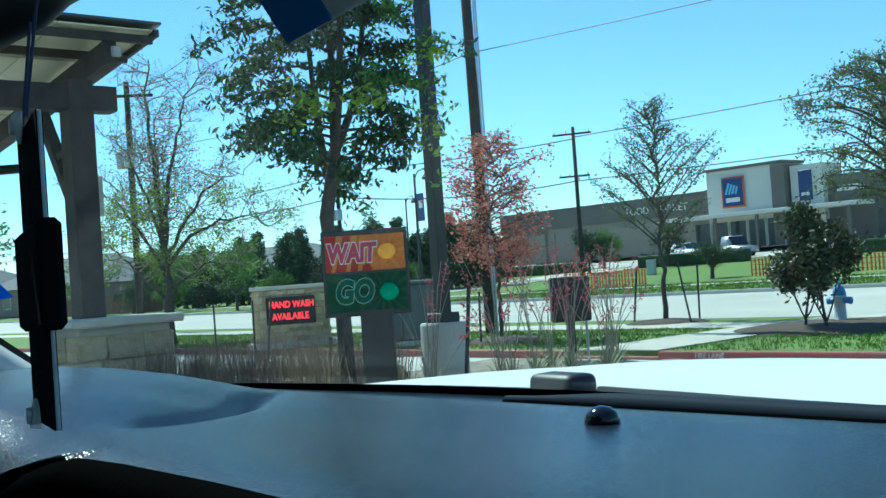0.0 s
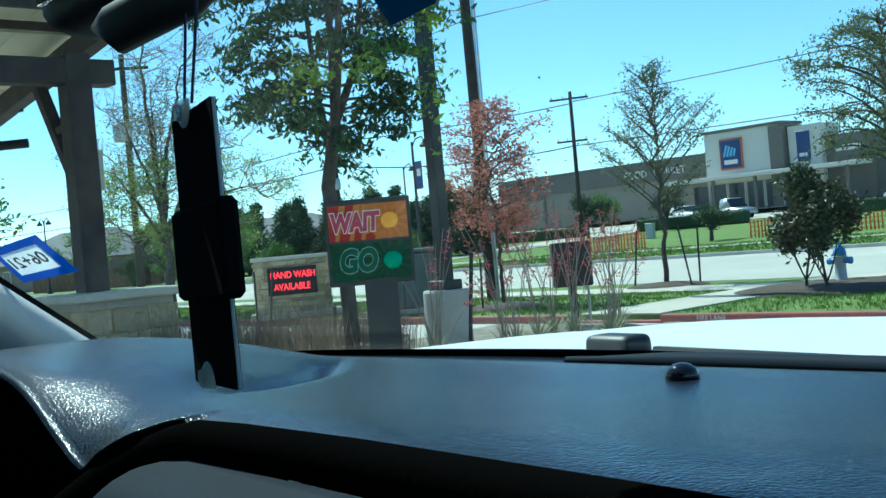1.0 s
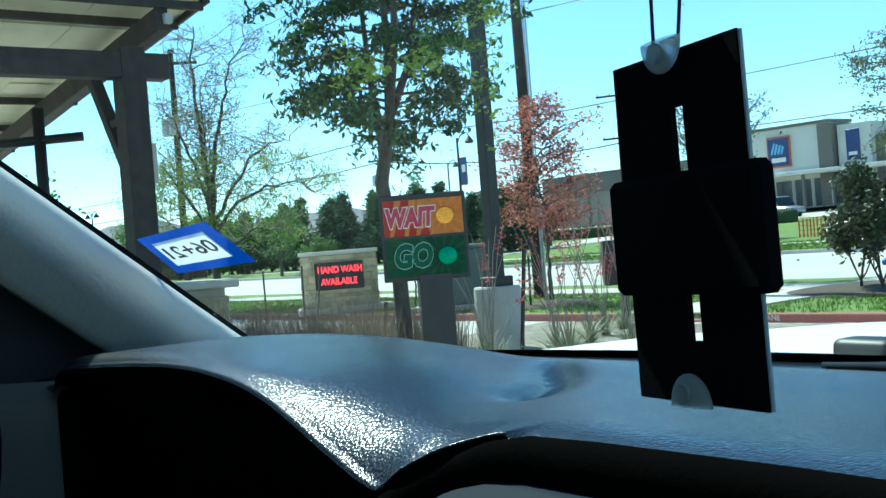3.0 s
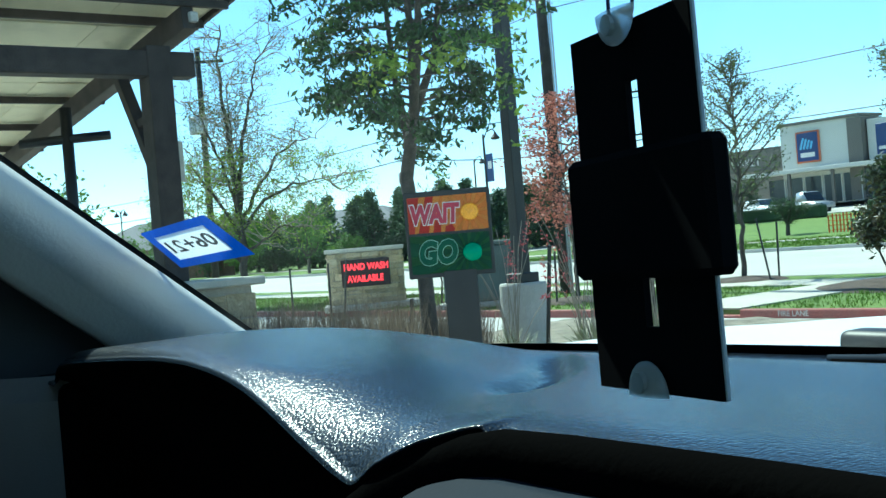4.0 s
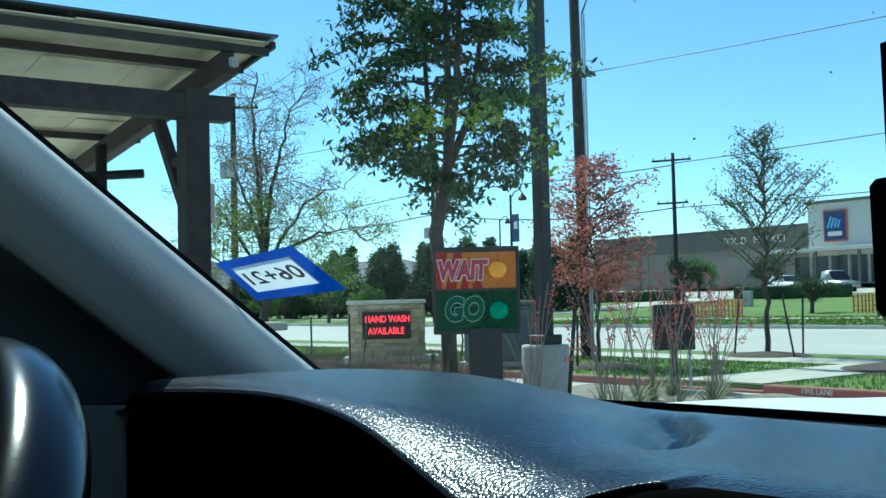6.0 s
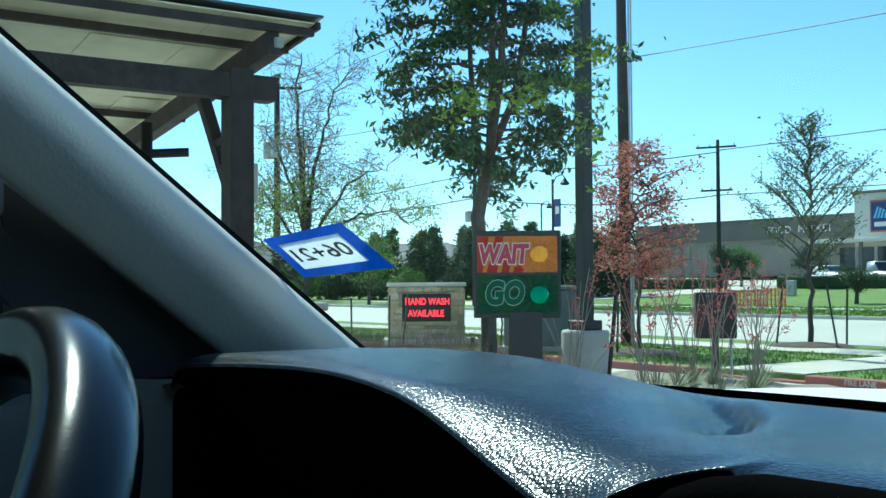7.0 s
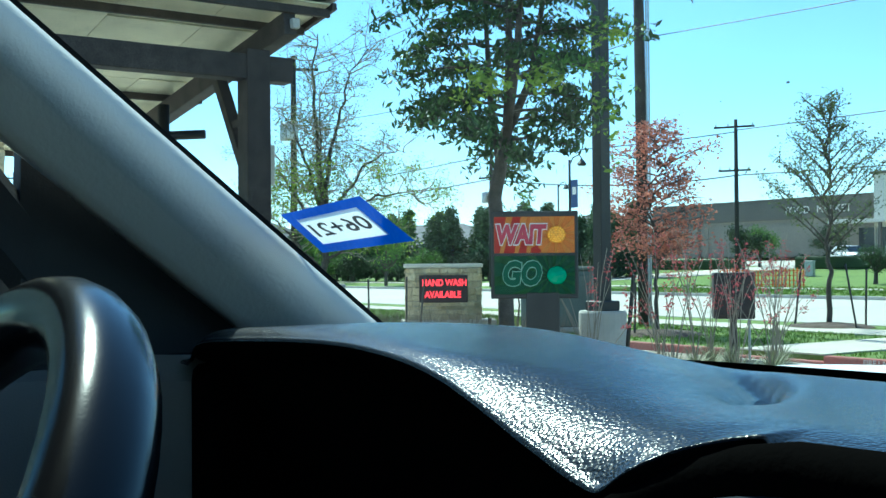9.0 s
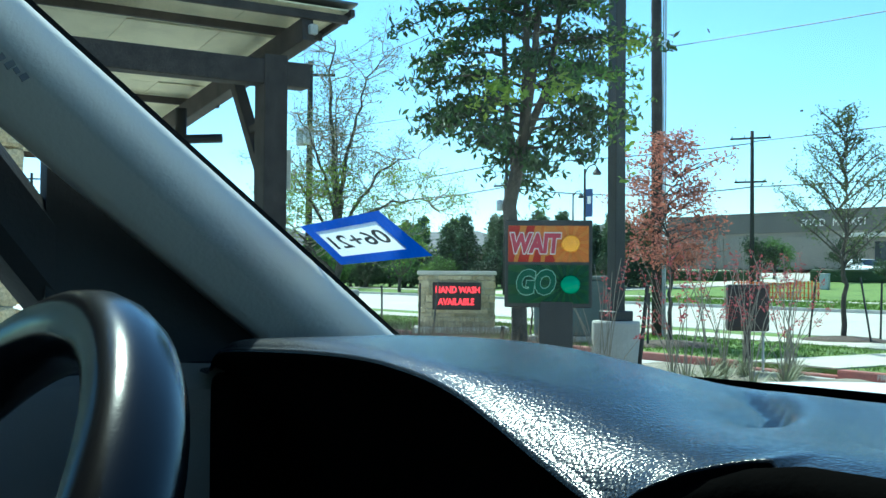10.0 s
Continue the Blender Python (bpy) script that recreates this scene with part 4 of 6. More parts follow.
leader_tree(-14.8, 19.6, "staked young oak with sparse olive leaves", 27, 4.7, 1.45, 0.06, [(1.4, 1.15), (2.0, 1.5), (2.8, 1.2), (3.6, 0.8), (4.3, 0.4), (4.8, 0.2)], 40, 0.95, 0.05, 6,
            [("olive", 0.4), ("oak", 0.55)], 0.038, 4, 0.08, 0.08, inner=0.35)
leader_tree(-17.9, 14.0, "slender sapling with sparse green leaves", 71, 2.75, 1.2, 0.022, [(1.1, 0.35), (1.8, 0.42), (2.4, 0.28), (2.8, 0.12)], 16, 0.9, 0.1, 3,
            [("green", 0.5), ("oak", 0.3)], 0.045, 3, 0.05, 0.09)
leader_tree(-9.2, 18.9, "tall tree with airy grey green foliage", 34, 4.6, 1.9, 0.08, [(1.8, 1.2), (2.6, 1.9), (3.4, 1.8), (4.0, 1.2), (4.7, 0.5)], 48, 0.75, 0.55, 6,
            [("olive", 0.5), ("oak", 0.4)], 0.036, 6, 0.08, 0.08, hang=0.8)
tree("tree", -9.55, 17.0, "bushy dark evergreen shrub tree", 41, 2.0, 0.2, 0.04, 4, [("magnolia", 0.9)], 0.06, 5, 0.10,
     bend=0.2, ratio=0.66, splits=(3, 3), up=0.28, angle=0.5)
tree("tree", -10.06, 17.24, "small magnolia with glossy dark leaves", 44, 1.85, 0.25, 0.035, 3, [("magnolia", 1.0)], 0.06, 12, 0.09,
     bend=0.2, ratio=0.68, splits=(3, 4), up=0.25, angle=0.5)


def conifer(x, y, h, w, seed):
    r = random.Random(seed)
    t = thing("cedar_tree", at(x, y), "dark green cedar in a boundary row", "tree", group="cedar row")
    part("trunk", tube([(0, 0, -0.1), (0, 0, h * 0.9)], [0.14, 0.03], 6), M["bark"], t)
    sp = []
    for _ in range(260):
        f = r.random() ** 0.8
        rad = w * (1 - f) ** 0.8 * (0.45 + 0.6 * r.random()) * (1 + 0.25 * math.sin(f * 9 + seed)) + 0.06
        a = r.uniform(0, 6.283)
        sp.append((rad * math.cos(a), rad * math.sin(a), 0.2 + f * h))
    leaf_object("crown", sp, 0.15, 0.20, 9, M["cedar"], t, seed=seed, long=2.2)


r_ = random.Random(77)
for k in range(30):
    f = k / 29
    conifer(-90 + 30 * f + r_.uniform(-0.6, 0.6), 45 + 13 * f + r_.uniform(-1, 1), r_.uniform(4.0, 5.6), r_.uniform(1.3, 1.9), 100 + k)


def round_tree(x, y, h, w, material, label, seed, trunk=1.0):
    r = random.Random(seed)
    t = thing("tree", at(x, y), label, "tree", group="far trees")
    bm, tips = bmesh.new(), []
    tube([(0, 0, -0.1), (0.05, 0, trunk)], [0.13, 0.1], 7, True, bm)
    for k in range(7):
        a = k * 2.4
        grow(r, (0.05, 0, trunk), (math.cos(a) * 0.8, math.sin(a) * 0.8, 0.4 + 0.2 * k), (h - trunk) * 0.42, 0.06, 2, bm, tips, tip_from=2, up=0.12, angle=0.7, splits=(3, 3))
    part("trunk", bm, M["bark"], t)
    leaf_object("crown", tips, 0.085 * w, 0.2 * w, 10, M[material], t, seed=seed)


for k in range(9):
    round_tree(-88 + 3.3 * k + r_.uniform(-0.8, 0.8), 42.5 + 1.5 * k, r_.uniform(2.0, 3.0), r_.uniform(0.9, 1.2), ("cedar", "green", "hedge")[k % 3],
               "leafy shrub before the cedar row", 300 + k, 0.4)
round_tree(-66.5, 39.8, 5.2, 1.2, "green", "bright green young verge tree", 51)
round_tree(-92, 40, 6.5, 1.5, "green", "green tree before the houses", 52)
round_tree(-78, 41, 5.0, 1.3, "green", "green tree before the houses", 53)
round_tree(-73, 66, 3.6, 1.0, "green", "small green tree by the store", 54)
round_tree(-67.5, 64, 3.2, 0.9, "green", "small lime green tree by the store", 55)
round_tree(-62.5, 73, 3.8, 1.0, "green", "lime green tree before the entrance", 56)
round_tree(-53.5, 70, 3.6, 0.9, "hedge", "dark young tree before the store", 57)
round_tree(-36, 51, 2.2, 0.7, "leaf", "small dark tree by the net fence", 58, 0.6)
round_tree(-30.5, 52, 2.3, 0.7, "leaf", "small dark tree by the net fence", 59, 0.6)
round_tree(-26, 53, 2.4, 0.7, "leaf", "small dark tree by the net fence", 60, 0.6)
round_tree(-32, 9.0, 5.5, 1.2, "green", "leafy green tree beyond the canopy", 61)
round_tree(-37, 80, 7.0, 1.6, "hedge", "large dark tree behind the wing", 62)
round_tree(-62, 61, 4.2, 1.2, "redleaf", "russet tree by the side road", 63)
round_tree(-58, 66, 3.8, 1.1, "hedge", "dark tree by the side road", 64)


def house(x, y, w, d, h, rise, rz, label):
    t = thing("house", at(x, y, height(y), rz), label, "house", group="far houses")
    part("wall", box(w, d, h), M["siding"], t)
    bm = bmesh.new()
    e = 0.5
    a = [bm.verts.new(p) for p in ((-w / 2 - e, -d / 2 - e, h), (w / 2 + e, -d / 2 - e, h), (w / 2 + e, d / 2 + e, h), (-w / 2 - e, d / 2 + e, h))]
    b = [bm.verts.new((-w / 2 + d / 2, 0, h + rise)), bm.verts.new((w / 2 - d / 2, 0, h + rise))]
    bm.faces.new((a[0], a[1], b[1], b[0]))
    bm.faces.new((a[2], a[3], b[0], b[1]))
    bm.faces.new((a[1], a[2], b[1]))
    bm.faces.new((a[3], a[0], b[0]))
    bm.faces.new(a[::-1])
    part("roof", bm, M["roof_shingle"], t, "grey hipped shingle roof")
    for k in (-0.3, 0.05, 0.32):
        win = part("window", box(1.3, 0.08, 1.3, Matrix.Translation((k * w, -d / 2 - 0.02, 0.9))), M["store_glass"], t)
        part("frame", box(1.5, 0.06, 1.5, Matrix.Translation((k * w, -d / 2 - 0.01, 0.8))), M["shop_light"], win)
    return t


house(-118, 52, 22, 12, 2.9, 3.2, 10, "brick house with a grey hipped roof")
house(-140, 48, 20, 12, 2.9, 3.0, 5, "brick house with a grey hipped roof")
house(-95, 62, 20, 12, 2.6, 2.4, 20, "brick house with a grey hipped roof behind cedars")
house(-104, 92, 11, 9, 3.2, 2.8, 15, "tall house with a grey gabled roof")
for k, (x, y, rz, n) in enumerate(((-96, 43, 8, 14), (-74, 62, 35, 10))):
    t = thing("board_fence", at(x, y, height(y), rz), "brown timber board fence", "fence", group="board fences")
    for i in range(n):
        part("board", box(1.45, 0.05, 1.7, Matrix.Translation(((i - n / 2) * 1.5, 0, 0))), M["fence_wood"], t)


# ---- car wash canopy, piers and things on the drive ----
def stone_block(seed, sx, sy, sz):
    r = random.Random(seed)
    bm = box(sx, sy, sz, None, min(sx, sy, sz) * 0.13)
    for v in bm.verts:
        v.co += Vector((r.gauss(0, 0.008), r.gauss(0, 0.008), r.gauss(0, 0.006)))
    return bm


def masonry(parent, x0, y0, z0, sx, sy, h, seed, course=(0.16, 0.34)):
    """Rough limestone blocks in courses round a core; each block is a part of its own."""
    r = random.Random(seed)
    part("core", box(sx - 0.06, sy - 0.06, h, Matrix.Translation((x0, y0, z0))), M["mortar"], parent)
    z = z0
    while z < z0 + h - 0.08:
        c = min(r.uniform(*course), z0 + h - z)
        for side in range(4):
            run = sx if side % 2 == 0 else sy
            a = -run / 2
            while a < run / 2 - 0.05:
                w = min(r.uniform(0.18, 0.46), run / 2 - a)
                if run / 2 - a - w < 0.12:
                    w = run / 2 - a
                dep = 0.11 + r.uniform(-0.012, 0.02)
                m = Matrix.Translation((x0, y0, z)) @ pose(0, 0, 0, 0, 0, 90 * side) @ Matrix.Translation((a + w / 2, -(sy if side % 2 == 0 else sx) / 2 + 0.04, 0.008))
                part("stone", shift(stone_block(r.random(), w - 0.018, dep, c - 0.016), m), M["stone"], parent)
                a += w
        z += c


col = thing("stone_column", at(-6.45, 1.15, DRIVE), "tall rough tan limestone column of the car wash", "column")
masonry(col, 0, 0, 0, 0.95, 0.95, 4.4, 11, (0.2, 0.42))
blk = thing("block_wall", at(-8.0, -0.55, DRIVE), "pale grey block wall of the car wash", "wall")
part("core", box(2.0, 2.4, 4.4), M["mortar"], blk)
for k in range(21):
    for i in range(6):
        part("block", box(0.02, 0.385, 0.19, Matrix.Translation((1.005, -1.0 + i * 0.4, 0.01 + k * 0.2)), 0.004), M["kerb"], blk)

pier = thing("stone_pier", at(-12.4, 6.05, DRIVE), "low tan limestone pier with a pale cap", "pier")
masonry(pier, 0, 0, 0, 1.15, 1.15, 1.14, 12, (0.15, 0.3))
part("cap", box(1.36, 1.36, 0.1, Matrix.Translation((0, 0, 1.145)), 0.02), M["cap"], pier, "pale cut stone cap")

can = thing("canopy", at(0, 0, 0), "dark timber lane canopy with a cream boarded roof", "canopy")
RX, RY, RZ, SL = -12.05, 6.75, 4.44, 0.128      # high corner of the roof and its fall per metre
DEP, LEN = 8.4, 9.5


def roof_pt(a, b, z=0.0):
    """a metres down the fall, b metres back along the eave."""
    return (RX - a, RY - b, RZ - SL * a + z)


part("post", box(0.30, 0.30, RZ - 0.55 - 1.11, Matrix.Translation((-12.45, 5.89, 1.112)), 0.012), M["timber"], can, "dark timber post")
part("post", box(0.30, 0.30, 4.5, Matrix.Translation((-12.45, -1.6, DRIVE)), 0.012), M["timber"], can, "dark timber post")
part("main_beam", beam((-12.45, 6.35, 3.68), (-12.45, -3.0, 3.68), 0.26, 0.30, 0.012), M["timber"], can, "heavy dark timber beam")
part("rafter", beam(roof_pt(0.05, 0.55, -0.24), roof_pt(8.2, 0.55, -0.24), 0.16, 0.28, 0.01), M["timber"], can, "sloping dark rafter")
for b in (4.2, 7.9):
    part("rafter", beam(roof_pt(0.05, b, -0.24), roof_pt(8.2, b, -0.24), 0.16, 0.28, 0.01), M["timber"], can)
part("rafter_tip", box(0.14, 0.10, 0.12, Matrix.Translation(roof_pt(0.05, 0.50, -0.30)), 0.01), M["kerb"], can, "pale end block")
for i, a in enumerate((0.06, 0.75, 2.6, 4.2, 5.7, 7.1, 8.3)):
    part("purlin", beam(roof_pt(a, 0.02, -0.06), roof_pt(a, LEN, -0.06), 0.07, 0.10, 0.006), M["timber"], can)
part("gable_trim", beam(roof_pt(-0.05, 0.0, 0.0), roof_pt(DEP + 0.05, 0.0, 0.0), 0.06, 0.09, 0.006), M["timber"], can)
part("roof", sheet(lambda u, v: roof_pt(u, v, 0.09), (-0.08, DEP + 0.08), (-0.05, LEN + 0.05), 0.03), M["metal_roof"], can, "thin dark metal roof sheet")
for i in range(7):
    for j in range(8):
        a0, a1 = i * 1.2 + 0.006, i * 1.2 + 1.194
        b0, b1 = j * 1.19 + 0.006, j * 1.19 + 1.184
        part("roof_board", sheet(lambda u, v: roof_pt(u, v, 0.03), (a0, a1), (b0, b1), 0.02), M["panel"], can)
part("control_panel", box(0.16, 0.07, 0.48, Matrix.Translation((-12.42, 6.078, 2.29)), 0.012), M["cap"], can, "small pale panel on the post")
part("brace", beam((-13.6, 5.89, 3.95 - 0.13), (-12.5, 5.89, 2.25), 0.13, 0.15, 0.008, up=(0, 1, 0)), M["timber"], can)
part("strut", beam((-13.1, 5.89, 3.05), (-12.5, 5.89, 3.1), 0.10, 0.11, 0.006, up=(0, 1, 0)), M["timber"], can)

vac = thing("vacuum_arm", at(-14.0, 5.33, 0), "dark overhead vacuum pipe with a blue hose", "vacuum arm")
part("pipe", tube([(0, 0, 3.4), (0, 0, 2.05), (0.02, 0, 1.85)], 0.075, 10), M["black_plastic"], vac, smooth=True)
part("boom", tube([(-0.3, -0.5, 2.98), (0.28, 0.45, 3.02)], 0.06, 10), M["black_plastic"], vac, smooth=True)
part("elbow", tube([(0.0, 0, 2.1), (-0.12, 0.0, 2.05), (-0.18, 0.0, 1.9), (-0.18, 0, 1.72)], 0.06, 8), M["black_plastic"], vac, smooth=True)
part("hose", tube([(-0.18, 0, 1.75), (-0.17, 0, 1.2), (-0.13, 0.03, 0.6), (-0.12, 0.03, -0.12)], 0.028, 8), M["hose"], vac, "ribbed blue hose", smooth=True)

board = thing("sandwich_board", at(-18.2, 7.96, DRIVE, 60), "white folding sandwich board on the drive", "sign board")
for s in (-1, 1):
    p = part("panel", box(0.6, 0.03, 0.95, Matrix.Translation((0, s * 0.24, 0)) @ Euler((s * 0.22, 0, 0)).to_matrix().to_4x4(), 0.01), M["board_white"], board)
    for k in range(3):
        part("bar", box(0.34 - 0.06 * k, 0.006, 0.06, Matrix.Translation((0, s * 0.24, 0)) @ Euler((s * 0.22, 0, 0)).to_matrix().to_4x4() @ Matrix.Translation((0, s * 0.016, 0.4 + k * 0.14))), M["letter_red"], p)
rail = thing("bike_rail", at(-13.9, 6.6, DRIVE, 30), "low bent black tube rail beside the pier", "rail")
part("tube", tube([(-0.3, 0, 0), (-0.3, 0, 0.55), (-0.22, 0, 0.68), (-0.05, 0, 0.7), (0.1, 0, 0.55), (0.2, 0, 0.35)], 0.03, 8), M["black_plastic"], rail, smooth=True)
bin_ = thing("valve_box", at(-19.5, 9.4, DRIVE), "small dark utility box on the drive", "utility box")
part("body", box(0.5, 0.4, 0.42, None, 0.03), M["steel_box"], bin_)

# the wait and go sign
sg = thing("traffic_sign", at(-7.32, 6.08, DRIVE, 51.7) @ Matrix.Diagonal((1.1, 1.1, 1.03, 1)), "black framed lane sign with an amber and a green lamp", "sign")
part("post", box(0.25, 0.14, 1.18, Matrix.Translation((0.06, 0.06, 0.0)), 0.006), M["black_frame"], sg, "dark steel post")
part("foot", box(0.3, 0.25, 0.05, Matrix.Translation((0.02, 0.06, 0.0)), 0.006), M["black_frame"], sg)
part("cabinet", box(0.655, 0.13, 0.70, Matrix.Translation((0, 0.07, 1.13)), 0.008), M["black_frame"], sg, "black metal sign cabinet")
fw = part("wait_panel", box(0.60, 0.012, 0.295, Matrix.Translation((0, 0.0, 1.49)), 0), M["wait_face"], sg, "red and orange printed panel with a faint added glow")
fg = part("go_panel", box(0.60, 0.012, 0.31, Matrix.Translation((0, 0.0, 1.165)), 0), M["go_face"], sg, "dark green printed panel with a faint added glow")
part("divider", box(0.63, 0.02, 0.022, Matrix.Translation((0, -0.002, 1.472))), M["black_frame"], sg)


def rays(parent, cx, cz, x0, x1, z0, z1, material, n, y):
    """Printed rays from a point, cut to the panel."""
    for k in range(n):
        a0, a1 = k * 2 * math.pi / n, k * 2 * math.pi / n + math.pi / n * 0.8
        pts = []
        for a in (a0, (a0 + a1) / 2, a1):
            dx, dz = math.cos(a), math.sin(a)
            tmax = min((x1 - cx) / dx if dx > 1e-6 else (x0 - cx) / dx if dx < -1e-6 else 9,
                       (z1 - cz) / dz if dz > 1e-6 else (z0 - cz) / dz if dz < -1e-6 else 9)
            pts.append((cx + dx * tmax, y, cz + dz * tmax))
        part("ray", _fan((cx, y, cz), pts), material, parent)


def _fan(c, pts):
    bm = bmesh.new()
    v = [bm.verts.new(p) for p in (c, *pts)]
    for k in range(1, len(v) - 1):
        bm.faces.new((v[0], v[k + 1], v[k]))
    bmesh.ops.solidify(bm, geom=bm.faces[:], thickness=0.001)
    return bm


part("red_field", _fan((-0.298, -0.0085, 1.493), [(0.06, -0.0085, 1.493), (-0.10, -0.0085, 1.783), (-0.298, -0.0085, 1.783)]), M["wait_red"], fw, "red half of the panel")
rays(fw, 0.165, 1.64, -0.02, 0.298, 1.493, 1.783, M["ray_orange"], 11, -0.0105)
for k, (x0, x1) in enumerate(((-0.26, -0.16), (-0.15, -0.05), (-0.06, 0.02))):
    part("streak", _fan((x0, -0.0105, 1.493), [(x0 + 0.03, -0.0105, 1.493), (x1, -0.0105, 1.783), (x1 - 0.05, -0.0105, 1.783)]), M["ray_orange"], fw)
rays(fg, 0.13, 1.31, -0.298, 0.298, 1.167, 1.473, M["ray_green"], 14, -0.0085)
part("word", shift(text_bm("WAIT", 0.165, 0.003, shear=0.12, thick=0.015), Matrix.Translation((-0.105, -0.013, 1.635)) @ Matrix.Diagonal((0.86, 1, 1.25, 1))), M["letter_white"], fw, "white outlined lettering")
part("word", shift(text_bm("WAIT", 0.165, 0.003, shear=0.12, thick=0.008), Matrix.Translation((-0.105, -0.018, 1.635)) @ Matrix.Diagonal((0.86, 1, 1.25, 1))), M["letter_red"], fw, "crimson lettering")
part("word", shift(text_bm("GO", 0.21, 0.003, shear=0.15, thick=0.016), Matrix.Translation((-0.10, -0.013, 1.322)) @ Matrix.Diagonal((0.88, 1, 1.2, 1))), M["letter_pale"], fg, "pale outlined lettering")
part("word", shift(text_bm("GO", 0.21, 0.003, shear=0.15, thick=0.010), Matrix.Translation((-0.10, -0.018, 1.322)) @ Matrix.Diagonal((0.88, 1, 1.2, 1))), M["letter_green"], fg, "dark green lettering")
RX90 = Euler((radians(90), 0, 0)).to_matrix().to_4x4()
la = part("amber_lamp", lathe([(0.068, 0), (0.07, 0.014), (0.06, 0.02), (0.0005, 0.026)], 24, Matrix.Translation((0.165, -0.008, 1.64)) @ RX90), M["amber"], sg, "round amber lamp", smooth=True)
for k in range(37):
    rr = 0.0 if k == 0 else 0.02 if k < 7 else 0.038 if k < 19 else 0.055
    aa = k * 2 * math.pi / (1 if k == 0 else 6 if k < 7 else 12 if k < 19 else 18)
    part("led", lathe([(0.005, 0), (0.0045, 0.003), (0.001, 0.005)], 6, Matrix.Translation((0.165 + rr * math.cos(aa), -0.030, 1.64 + rr * math.sin(aa))) @ RX90), M["amber_dot"], la)
part("green_lamp", lathe([(0.07, 0), (0.072, 0.014), (0.062, 0.02), (0.0005, 0.026)], 24, Matrix.Translation((0.165, -0.008, 1.315)) @ RX90), M["green_lens"], sg, "round unlit green lamp with a faint added glow", smooth=True)

# light pole on a concrete foot
lp = thing("light_pole", at(-10.31, 9.48, DRIVE), "square dark bronze light pole on a concrete foot", "light pole")
part("foot", lathe([(0.29, 0), (0.29, 0.86), (0.275, 0.885)], 28), M["kerb"], lp, "round pale concrete foot")
part("base_cover", box(0.30, 0.30, 0.12, Matrix.Translation((0, 0, 0.885)), 0.012), M["pole"], lp, "square base cover")
part("shaft", box(0.16, 0.16, 7.0, Matrix.Translation((0, 0, 0.99)), 0.01), M["pole"], lp)

# brown metal box on a post
mb = thing("control_box", at(-10.82, 12.34, DRIVE, 48), "dark brown metal box on a post", "control box")
part("post", box(0.09, 0.09, 0.75, None, 0.005), M["brownbox"], mb)
part("body", box(0.56, 0.34, 0.64, Matrix.Translation((0, 0, 0.68)), 0.03, seg=2), M["brownbox"], mb, "weathered brown steel body")
part("face", box(0.5, 0.02, 0.56, Matrix.Translation((0, -0.175, 0.72)), 0.01), M["brownbox"], mb)
part("conduit", tube([(0.22, 0.05, 0), (0.22, 0.05, 0.7)], 0.02, 6), M["galv"], mb)

# utility cabinets behind the pole
gb = thing("utility_cabinet", at(-17.4, 14.7, 0, 40), "grey green transformer cabinet on a slab", "utility cabinet")
part("slab", box(1.7, 1.5, 0.1, None, 0.01), M["kerb"], gb)
part("body", box(1.4, 1.2, 1.1, Matrix.Translation((0, 0, 0.1)), 0.03), M["steel_box"], gb)
part("lid", box(1.46, 1.26, 0.08, Matrix.Translation((0, 0, 1.2)), 0.02), M["steel_box"], gb)
part("door", box(0.66, 0.03, 0.95, Matrix.Translation((-0.34, -0.61, 0.16)), 0.008), M["steel_box"], gb)
part("door", box(0.66, 0.03, 0.95, Matrix.Translation((0.34, -0.61, 0.16)), 0.008), M["steel_box"], gb)

# monument sign with the message panel
ms = thing("monument_sign", at(-20.74, 14.1, -0.01, 56.7), "stone monument sign with a red message panel", "sign")
part("core", box(1.62, 0.42, 1.28), M["mortar"], ms)
part("cap", box(1.74, 0.54, 0.09, Matrix.Translation((0, 0, 1.282)), 0.015), M["cap"], ms, "pale cut stone cap")
part("plinth", box(2.1, 0.9, 0.14, Matrix.Translation((0.1, 0, 0)), 0.02), M["cap"], ms)
r_ = random.Random(9)
z = 0.14
while z < 1.24:
    c = min(r_.uniform(0.08, 0.17), 1.275 - z)
    for yy, run in ((-0.22, 1.62), (0.22, 1.62)):
        a = -run / 2
        while a < run / 2 - 0.03:
            w = min(r_.uniform(0.12, 0.36), run / 2 - a)
            part("stone", shift(stone_block(r_.random(), w - 0.01, 0.07, c - 0.01), Matrix.Translation((a + w / 2, yy, z))), M["stone"], ms)
            a += w
    for s in (-1, 1):
        part("stone", shift(stone_block(r_.random(), 0.07, 0.40, c - 0.01), Matrix.Translation((s * 0.81, 0, z))), M["stone"], ms)
    z += c
lb = part("message_panel", box(1.06, 0.06, 0.60, Matrix.Translation((0.0, -0.27, 0.52)), 0.008), M["led_black"], ms, "black panel with glowing red message")
part("message_line", shift(text_bm("HAND WASH", 0.175, 0.002, thick=0.004), Matrix.Translation((0.02, -0.305, 0.95)) @ Matrix.Diagonal((0.92, 1, 1.15, 1))), M["led_red"], lb, "red lit letters")
part("message_line", shift(text_bm("AVAILABLE", 0.175, 0.002, thick=0.004), Matrix.Translation((-0.01, -0.305, 0.69)) @ Matrix.Diagonal((0.92, 1, 1.15, 1))), M["led_red"], lb, "red lit letters")

pd = thing("utility_pedestal", at(-47.6, 60.5, None, 20), "small grey utility pedestal on the grass", "utility box")
part("body", box(0.55, 0.5, 0.95, None, 0.03, seg=2), M["galv"], pd)
